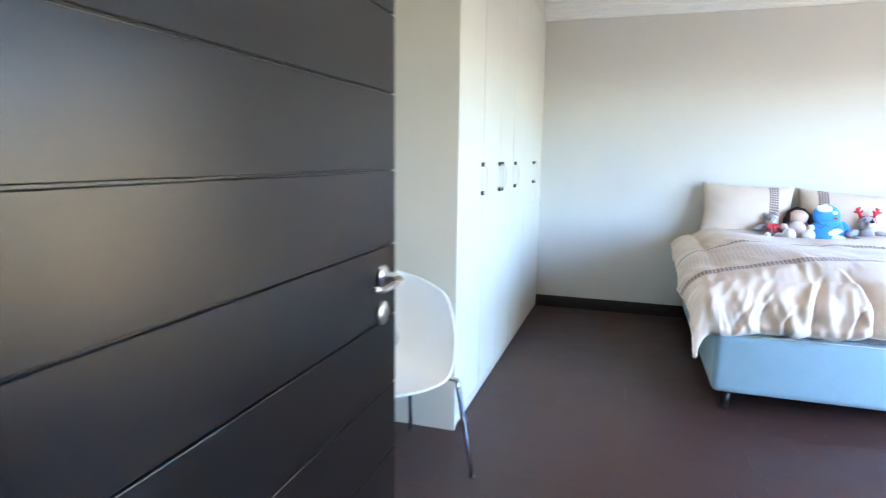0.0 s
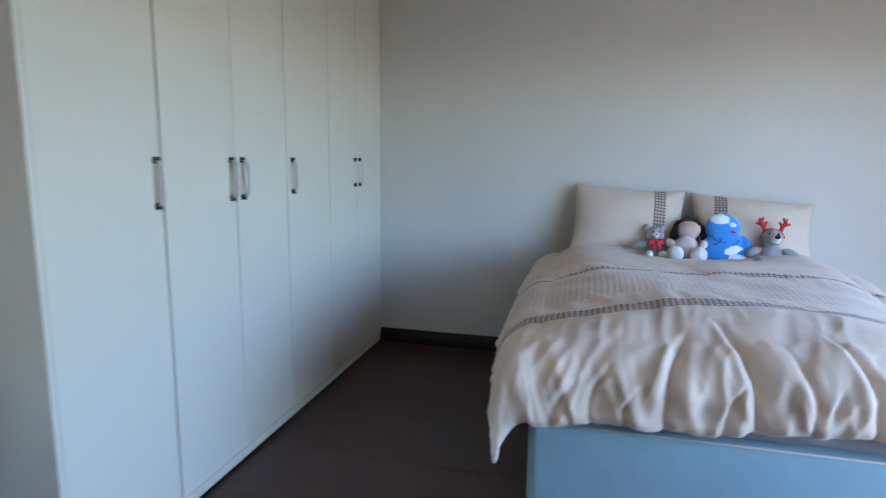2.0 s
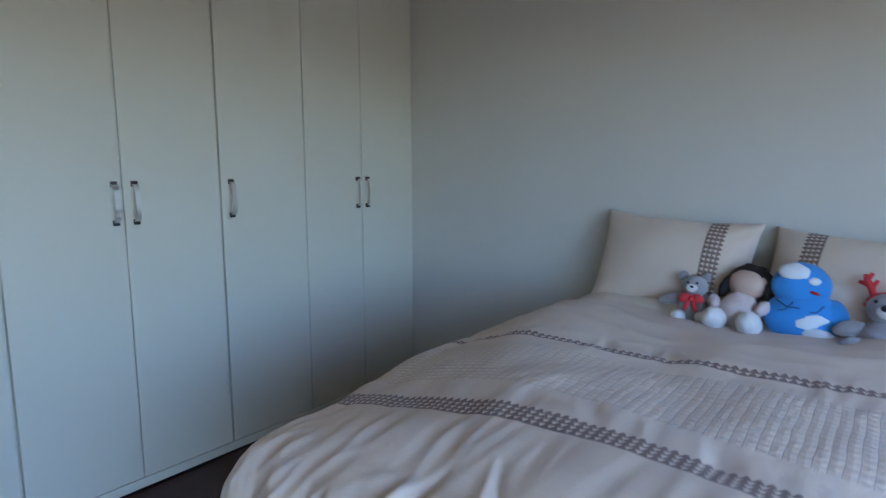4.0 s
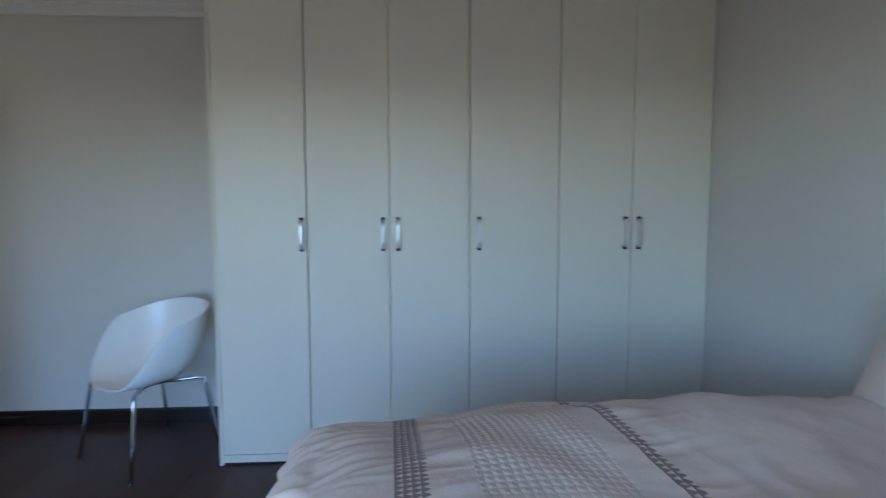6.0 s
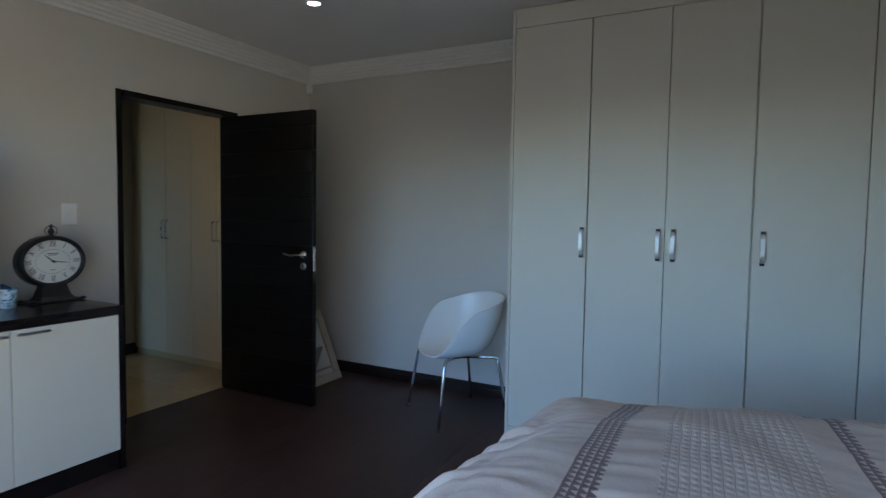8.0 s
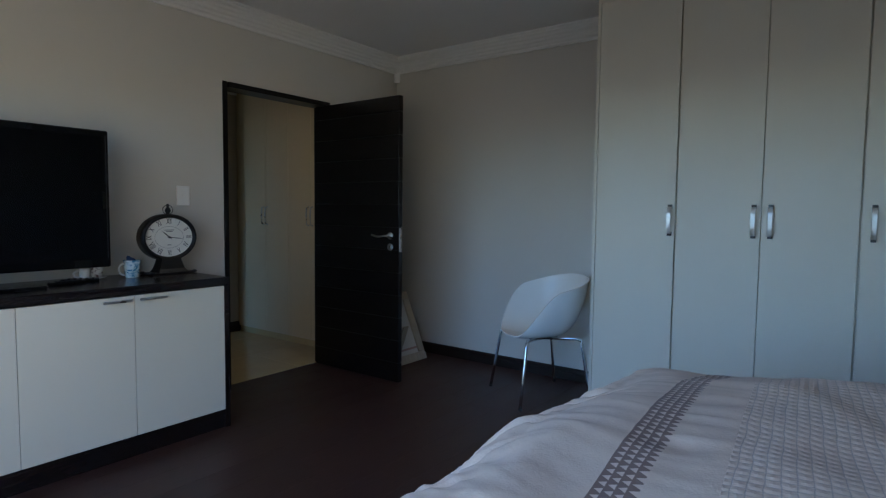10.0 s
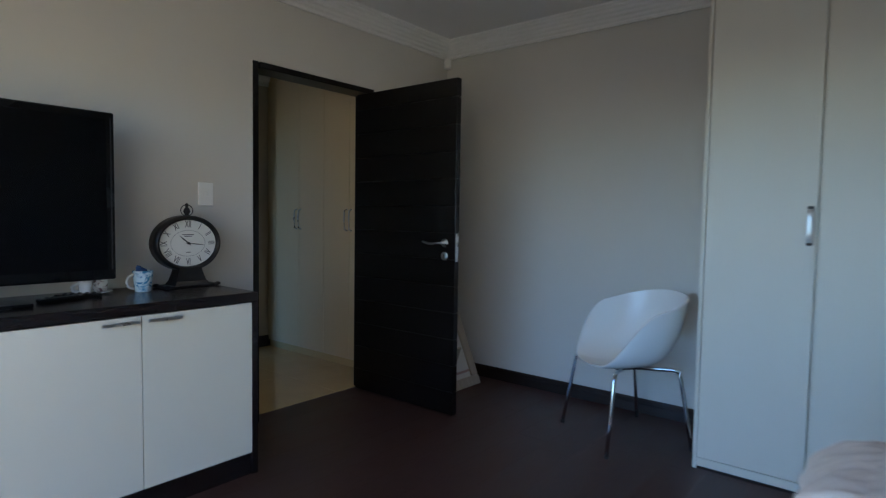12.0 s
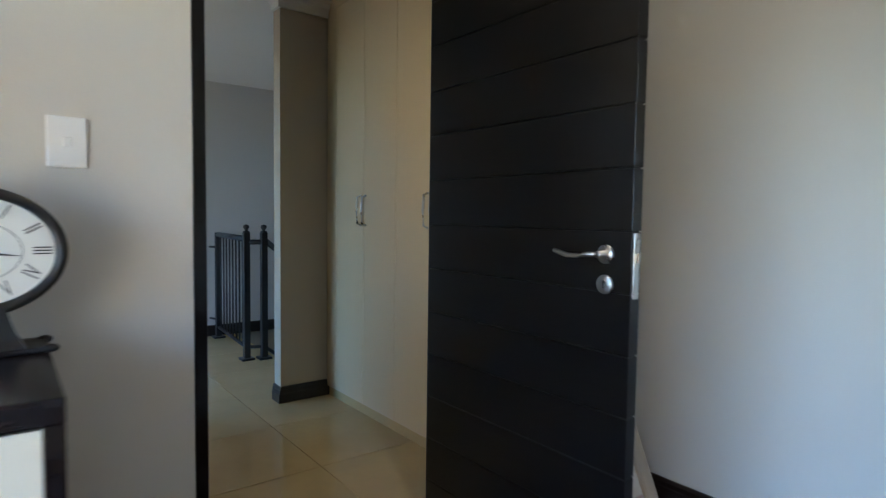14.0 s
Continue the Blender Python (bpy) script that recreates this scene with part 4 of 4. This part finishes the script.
# ---- on the console and the wall above it ----
def mantel_clock():
    c = thing("mantel_clock", "black oval mantel clock with a white Roman dial", "clock", pose(1.14, 1.14, CTOP, 0, 0, 3))
    A, B = 0.168, 0.135
    ZC = 0.212
    ring = bmesh.new()
    n = 72
    prof = [(-0.016, -0.035), (0.0, -0.038), (0.0, 0.020), (-0.006, 0.030), (-0.016, 0.030), (-0.022, 0.018), (-0.022, -0.035)]
    rows = []
    for i in range(n):
        a = 2 * math.pi * i / n
        rows.append([ring.verts.new(((A + d) * math.cos(a), y, ZC + (B + d) * math.sin(a))) for d, y in prof])
    for i in range(n):
        p, q = rows[i], rows[(i + 1) % n]
        for k in range(len(prof)):
            f = ring.faces.new((p[k], q[k], q[(k + 1) % len(prof)], p[(k + 1) % len(prof)]))
            f.smooth = True
    part("rim", ring, BLACK, c, "black metal rim")
    dial = bmesh.new()
    vs = [dial.verts.new(((A - 0.021) * math.cos(2 * math.pi * i / n), 0.010, ZC + (B - 0.021) * math.sin(2 * math.pi * i / n))) for i in range(n)]
    ws = [dial.verts.new((v.co.x, -0.03, v.co.z)) for v in vs]
    dial.faces.new(vs)
    dial.faces.new(ws[::-1])
    for i in range(n):
        dial.faces.new((vs[i], vs[(i + 1) % n], ws[(i + 1) % n], ws[i]))
    face = part("dial", dial, PAPER, c, "white paper dial")
    names = ["XII", "I", "II", "III", "IV", "V", "VI", "VII", "VIII", "IX", "X", "XI"]
    for k, s in enumerate(names):
        a = radians(90 - 30 * k)
        bm = lettering(s, 0.046, 0.0004)
        # the room sees the dial from +y, so x runs the other way
        m = pose(-0.121 * math.cos(a), 0.0112, ZC + 0.092 * math.sin(a)) @ pose(0, 0, 0, 90, 0, 180) @ pose(0, 0, 0, 0, 0, -30 * k if k not in (4, 5, 6, 7, 8) else 180 - 30 * k) @ Matrix.Diagonal((0.58, 1.05, 1, 1))
        bmesh.ops.transform(bm, matrix=m, verts=bm.verts)
        part("numeral", bm, INK, face)
    inner = bmesh.new()
    pts = [(-0.088 * math.cos(2 * math.pi * i / 60), 0.0112, ZC + 0.063 * math.sin(2 * math.pi * i / 60)) for i in range(61)]
    part("inner_ring", tube(pts, 0.0006, 4, bm=inner), INK, face)
    for w, z in ((0.060, 0.042), (0.040, 0.034), (0.024, -0.0445)):
        part("dial_writing", box(-w / 2, w / 2, 0.0102, 0.0112, ZC + z - 0.0016, ZC + z + 0.0016), INK, face)
    for ang, ln, wd in ((90 - 309, 0.062, 0.006), (90 - 97, 0.092, 0.0045)):
        a = radians(ang)
        d = Vector((-math.cos(a), 0, math.sin(a)))
        sd = Vector((math.sin(a), 0, math.cos(a)))
        o = Vector((0, 0.0145, ZC))
        bm = bmesh.new()
        pl = [o - d * 0.014 - sd * wd / 3, o - d * 0.014 + sd * wd / 3, o + d * ln * 0.55 + sd * wd / 2, o + d * ln, o + d * ln * 0.55 - sd * wd / 2]
        f1 = [bm.verts.new(p) for p in pl]
        f2 = [bm.verts.new(p + Vector((0, 0.0012, 0))) for p in pl]
        bm.faces.new(f1)
        bm.faces.new(f2[::-1])
        for i in range(5):
            bm.faces.new((f1[i], f1[(i + 1) % 5], f2[(i + 1) % 5], f2[i]))
        part("hand", bm, INK, c)
    part("hub", lathe([(0, 0), (0.006, 0), (0.006, 0.006), (0, 0.007)], 16, m=pose(0, 0.012, ZC, -90, 0, 0)), INK, c)
    foot = bmesh.new()
    for z, w, d in ((0.012, 0.088, 0.050), (0.030, 0.076, 0.040), (0.060, 0.066, 0.034), (0.095, 0.056, 0.030)):
        rows2 = [foot.verts.new((sx * w, sy * d, z)) for sx, sy in ((-1, -1), (1, -1), (1, 1), (-1, 1))]
        if z > 0.012:
            for i in range(4):
                foot.faces.new((prev[i], prev[(i + 1) % 4], rows2[(i + 1) % 4], rows2[i]))
        else:
            foot.faces.new(rows2[::-1])
        prev = rows2
    foot.faces.new(prev)
    part("pedestal", foot, BLACK, c)
    base = box(-0.130, 0.130, -0.058, 0.058, 0.0, 0.012, 0.004)
    for sx in (-1, 1):
        for sy in (-1, 1):
            blob(base, (sx * 0.128, sy * 0.054, 0.009), (0.016, 0.014, 0.009), u=12, v=8)
    part("base", base, BLACK, c)
    fin = lathe([(0, 0.345), (0.012, 0.346), (0.010, 0.352), (0.017, 0.366), (0.013, 0.378), (0.006, 0.388), (0.009, 0.396), (0.007, 0.404), (0, 0.408)], 20)
    part("finial", fin, BLACK, c)
    loop = tube([(0.031 * math.cos(2 * math.pi * i / 32), 0.0, 0.372 + 0.027 * math.sin(2 * math.pi * i / 32)) for i in range(33)], 0.0022, 6)
    part("carry_ring", loop, BLACK, c)
    return c


mantel_clock()


def mug_material(name, base, ink):
    m = bpy.data.materials.new(name)
    m.use_nodes = True
    n, l = m.node_tree.nodes, m.node_tree.links
    b = n["Principled BSDF"]
    b.inputs["Roughness"].default_value = 0.16
    co = n.new("ShaderNodeTexCoord")
    tx = n.new("ShaderNodeTexNoise")
    tx.inputs["Scale"].default_value = 26.0
    tx.inputs["Detail"].default_value = 4.0
    tx.inputs["Distortion"].default_value = 1.6
    l.new(co.outputs["Object"], tx.inputs["Vector"])
    ramp = n.new("ShaderNodeValToRGB")
    ramp.color_ramp.elements[0].position, ramp.color_ramp.elements[1].position = 0.46, 0.60
    ramp.color_ramp.elements[0].color, ramp.color_ramp.elements[1].color = rgba(base), rgba(ink)
    l.new(tx.outputs["Fac"], ramp.inputs["Fac"])
    l.new(ramp.outputs["Color"], b.inputs["Base Color"])
    return m


BLUEMUG = mug_material("blue_patterned_china", (0.62, 0.76, 0.80), (0.08, 0.26, 0.42))
REDMUG = mug_material("dark_patterned_china", (0.74, 0.73, 0.71), (0.16, 0.10, 0.10))


def mug(m, mat, label, r0=0.034, r1=0.044, h=0.095):
    mg = thing("mug", label, "mug", m, "mugs on the console")
    prof = [(0, 0.0), (r0 - 0.003, 0.0), (r0, 0.003), (r0 + (r1 - r0) * 0.4, h * 0.45), (r1, h - 0.002), (r1 - 0.0015, h), (r1 - 0.004, h - 0.002), (r0 - 0.001, 0.008), (0, 0.006)]
    part("cup", lathe(prof, 36), mat, mg, "", True)
    pts = [(r1 - 0.006 + 0.034 * math.sin(a), 0, h * 0.5 + h * 0.33 * math.cos(a)) for a in [math.pi * k / 12 for k in range(13)]]
    part("handle", tube(pts, 0.0048, 10, flat=1.3), CHINA, mg)
    return mg


mug(pose(1.370, 1.185, CTOP, 0, 0, 5), BLUEMUG, "pale blue and white patterned china mug")
blobs = bmesh.new()
blob(blobs, (0, 0, 0), (0.024, 0.018, 0.014), lump=0.3)
blob(blobs, (0.012, 0.002, 0.012), (0.012, 0.010, 0.014), lump=0.3, turn=(0, 30, 0))
single("sachet", blobs, NAVY, "dark blue foil sachet sticking out of the mug", "sachet", pose(1.376, 1.185, CTOP + 0.094), True)
mug(pose(1.515, 1.095, CTOP + 0.0055, 0, 0, -100), REDMUG, "white china mug with a dark printed pattern", 0.026, 0.034, 0.060)
mug(pose(1.588, 1.130, CTOP + 0.0055, 0, 0, 10), CHINA, "small plain white china cup on a saucer", 0.022, 0.028, 0.055)
pens = bmesh.new()
for dx, dy, tilt in ((0.0, 0.0, 8), (0.012, 0.006, -6), (-0.008, 0.01, 3)):
    tube([(dx, dy, 0.0), (dx + 0.001 * tilt - 0.012, dy - 0.01, 0.155)], 0.004, 8, bm=pens)
single("pencils", pens, material("red_brown_pencil", (0.30, 0.08, 0.05), 0.5), "reddish brown pencils standing in the mug", "pencils", pose(1.515, 1.095, CTOP + 0.0135))
saucer = lathe([(0, 0.0), (0.035, 0.0), (0.050, 0.003), (0.078, 0.011), (0.076, 0.013), (0.060, 0.0055), (0, 0.0055)], 32)
single("saucer", saucer, CHINA, "white china saucer under two small cups", "saucer", pose(1.552, 1.113, CTOP), True)


def remote(m, label):
    r = thing("remote_control", label, "remote control", m, "remotes on the console")
    part("body", box(-0.085, 0.085, -0.023, 0.023, 0.0, 0.018, 0.006), TVBODY, r)
    for i in range(5):
        for j in (-1, 0, 1):
            part("button", box(-0.062 + i * 0.026, -0.050 + i * 0.026, j * 0.013 - 0.004, j * 0.013 + 0.004, 0.0175, 0.0205, 0.001), RUBBER, r)
    return r


remote(pose(1.72, 1.27, CTOP, 0, 0, 12), "black remote control lying on the console")
remote(pose(1.64, 1.21, CTOP, 0, 0, -24), "black remote control lying on the console")

sw = thing("light_switch", "white plastic light switch plate on the wall", "switch", pose(0.956, Y_S, 1.319))
part("plate", box(-0.042, 0.042, -0.001, 0.009, -0.061, 0.061, 0.004), PLASTIC, sw)
part("rocker", box(-0.009, 0.009, 0.008, 0.013, -0.012, 0.012, 0.002), PLASTIC, sw, "small rocker")
pir = thing("motion_sensor", "small white alarm motion sensor in the corner", "sensor", pose(X_W + 0.036, Y_S + 0.036, 2.412, 0, 0, -45))
part("body", box(-0.026, 0.026, -0.024, 0.020, -0.040, 0.034, 0.008), PLASTIC, pir)
part("lens", box(-0.018, 0.018, 0.019, 0.024, -0.030, 0.004, 0.002), CORNICE, pir)

dl = thing("downlight", "recessed round ceiling downlight, switched on", "ceiling light", pose(0.17, 2.08, CEIL))
part("trim_ring", lathe([(0.036, 0.002), (0.036, -0.003), (0.046, -0.006), (0.050, 0.0), (0.050, 0.002)], 32), CHROME, dl, "", True)
part("bulb", lathe([(0, -0.002), (0.034, -0.0015), (0.0355, 0.002)], 32), BULB, dl, "glowing bulb face")

# ---- hall cupboard and landing rail ----
hc = thing("hall_cupboard", "cream built-in hall cupboard with bow handles", "cupboard")
part("carcass", box(-1.2, HX - 0.021, -0.70, Y_H, 0.0, CEIL - 0.002), HALL_MELAMINE, hc)
part("plinth", box(HX - 0.021, HX - 0.012, -0.70, Y_H, 0.0, 0.055), TILE, hc)
hs = [-0.697, -0.57, -0.235, 0.10, 0.415, 0.77, 0.832]
for i, (a, b) in enumerate(zip(hs, hs[1:])):
    d = part("cupboard_door" if 0 < i < 5 else "filler", box(HX - 0.020, HX, a + 0.0015, b - 0.0015, 0.06, 2.40, 0.0015), HALL_MELAMINE, hc)
    if 0 < i < 5:
        hy = b - 0.027 if i % 2 else a + 0.027
        part("handle", tube([(HX, hy, 1.095), (HX + 0.026, hy, 1.105), (HX + 0.032, hy, 1.18), (HX + 0.026, hy, 1.255), (HX, hy, 1.265)], 0.006, 8), STEEL, d)
part("head_panel", box(HX - 0.020, HX, -0.697, 0.832, 2.403, CEIL - 0.003), HALL_MELAMINE, hc)

rail = thing("balustrade", "black iron balustrade round the stairwell", "balustrade")


def post(name, x, y, top, finial=True):
    bm = box(x - 0.024, x + 0.024, y - 0.024, y + 0.024, 0.0, top, 0.003)
    box(x - 0.05, x + 0.05, y - 0.05, y + 0.05, 0.0, 0.018, 0.004, bm=bm)
    p = part(name, bm, IRON, rail)
    if finial:
        part("finial", lathe([(0, 0), (0.026, 0), (0.026, 0.008), (0.010, 0.016), (0.012, 0.022), (0.024, 0.040), (0.020, 0.056), (0, 0.064)], 16, m=pose(x, y, top)), IRON, p, "", True)
    return p


PX, PY0, PY1 = -0.42, -1.85, -2.80
post("newel_post", PX, PY0, 1.005)
post("newel_post", PX - 0.125, PY0 + 0.04, 1.005)
post("end_post", PX - 0.06, PY1, 0.975, False)
part("handrail", tube([(PX, PY0, 0.955), (PX - 0.06, PY1, 0.955)], 0.024, 8), IRON, rail)
part("bottom_rail", tube([(PX, PY0, 0.10), (PX - 0.06, PY1, 0.10)], 0.014, 8), IRON, rail)
for k in range(1, 9):
    f = k / 9
    x, y = PX - 0.06 * f, PY0 + (PY1 - PY0) * f
    part("baluster", tube([(x, y, 0.10), (x, y, 0.95)], 0.0075, 8), IRON, rail)
part("handrail", tube([(PX, PY0, 0.93), (PX - 0.125, PY0 + 0.04, 0.93)], 0.02, 8), IRON, rail)
part("bottom_rail", tube([(PX, PY0, 0.10), (PX - 0.125, PY0 + 0.04, 0.10)], 0.014, 8), IRON, rail)
sx0, sy0 = PX - 0.125, PY0 + 0.04
part("handrail", tube([(sx0, sy0, 0.95), (sx0 - 1.4, sy0 - 0.02, -0.15)], 0.024, 8), IRON, rail)
part("bottom_rail", tube([(sx0, sy0, 0.10), (sx0 - 1.4, sy0 - 0.02, -1.00)], 0.014, 8), IRON, rail)
for k in range(1, 9):
    x = sx0 - 1.4 * k / 9
    d = 1.10 * k / 9
    part("baluster", tube([(x, sy0 - 0.002 * k, 0.10 - d), (x, sy0 - 0.002 * k, 0.93 - d)], 0.0075, 8), IRON, rail)
for z in (0.17, 0.84):
    part("wall_bracket", tube([(PX - 0.06, PY1, z), (PX - 0.02, LAND_S, z)], 0.010, 8), IRON, rail)
structure("landing_edge", box(-1.25, -0.5, LAND_S, -2.95 + 0.02, -0.25, 0.0), GROUT, "slab edge at the stairwell", "floor")
st = thing("stairs", "tiled stairs going down from the landing", "stairs")
for k in range(9):
    part("tread", box(-0.56 - 0.27 * (k + 1), -0.56 - 0.27 * k + 0.02, LAND_S, -0.80, -0.18 * (k + 1) - 0.04, -0.18 * (k + 1), 0.004), TILE, st)
    part("riser", box(-0.56 - 0.27 * k - 0.012, -0.56 - 0.27 * k, LAND_S, -0.80, -0.18 * (k + 1), -0.18 * k - 0.045), CEILING, st)

# ---- floors, piece by piece ----
structure("subfloor", box(X_W - T, X_E + T, Y_H, Y_N + T, -0.25, -0.012), GROUT, "concrete slab under the bedroom floor", "floor")
fl = thing("floor", "dark wenge laminate floor of narrow planks", "floor", kind="structure")
PW, PL = 0.192, 1.285
plank_mesh = mesh_of("plank", box(-PL / 2 + 0.0002, PL / 2 - 0.0002, -PW / 2 + 0.0002, PW / 2 - 0.0002, -0.012, 0.0, 0.0004, seg=1), WENGE)
cut = {}
rows = int(math.ceil((Y_N - (Y_H + 0.03)) / PW))
for j in range(rows):
    y = Y_H + 0.03 + PW * (j + 0.5)
    x = X_W - random.Random(j).uniform(0.1, PL - 0.1)
    while x < X_E:
        a, b = max(x, X_W), min(x + PL, X_E)
        yb = min(y + PW / 2, Y_N) - y
        if b - a > 0.03:
            key = (round(b - a, 3), round(yb, 3))
            if abs(b - a - PL) < 1e-6 and abs(yb - PW / 2) < 1e-6:
                me = plank_mesh
            else:
                me = cut.get(key)
                if me is None:
                    hw = (b - a) / 2 - 0.0002
                    me = cut[key] = mesh_of("plank", box(-hw, hw, -PW / 2 + 0.0002, yb - 0.0002, -0.012, 0.0, 0.0004, seg=1), WENGE)
            if y < Y_S and (b < OPEN_R or a > OPEN_L):
                x += PL
                continue
            p = new("plank", me)
            p.parent = fl
            p.location = ((a + b) / 2, y, 0.0)
        x += PL
hf = thing("hall_floor", "polished cream porcelain tile floor", "floor", kind="structure")
part("tile_bed", box(-1.2, 3.04, LAND_S, Y_H + 0.026, -0.25, -0.004), GROUT, hf)
tile_mesh = mesh_of("tile", box(-0.2985, 0.2985, -0.2985, 0.2985, -0.006, 0.0, 0.001, seg=1), TILE)
for i in range(-1, 5):
    for j in range(7):
        cx, cy = -0.05 + 0.3 + 0.6 * i, Y_H + 0.026 - 0.3 - 0.6 * j
        if cy < -0.9 and cx < -0.5:
            continue
        if cx > 1.2 and cy > -0.9:
            continue
        p = new("tile", tile_mesh)
        p.parent = hf
        p.location = (cx, cy, 0.0)
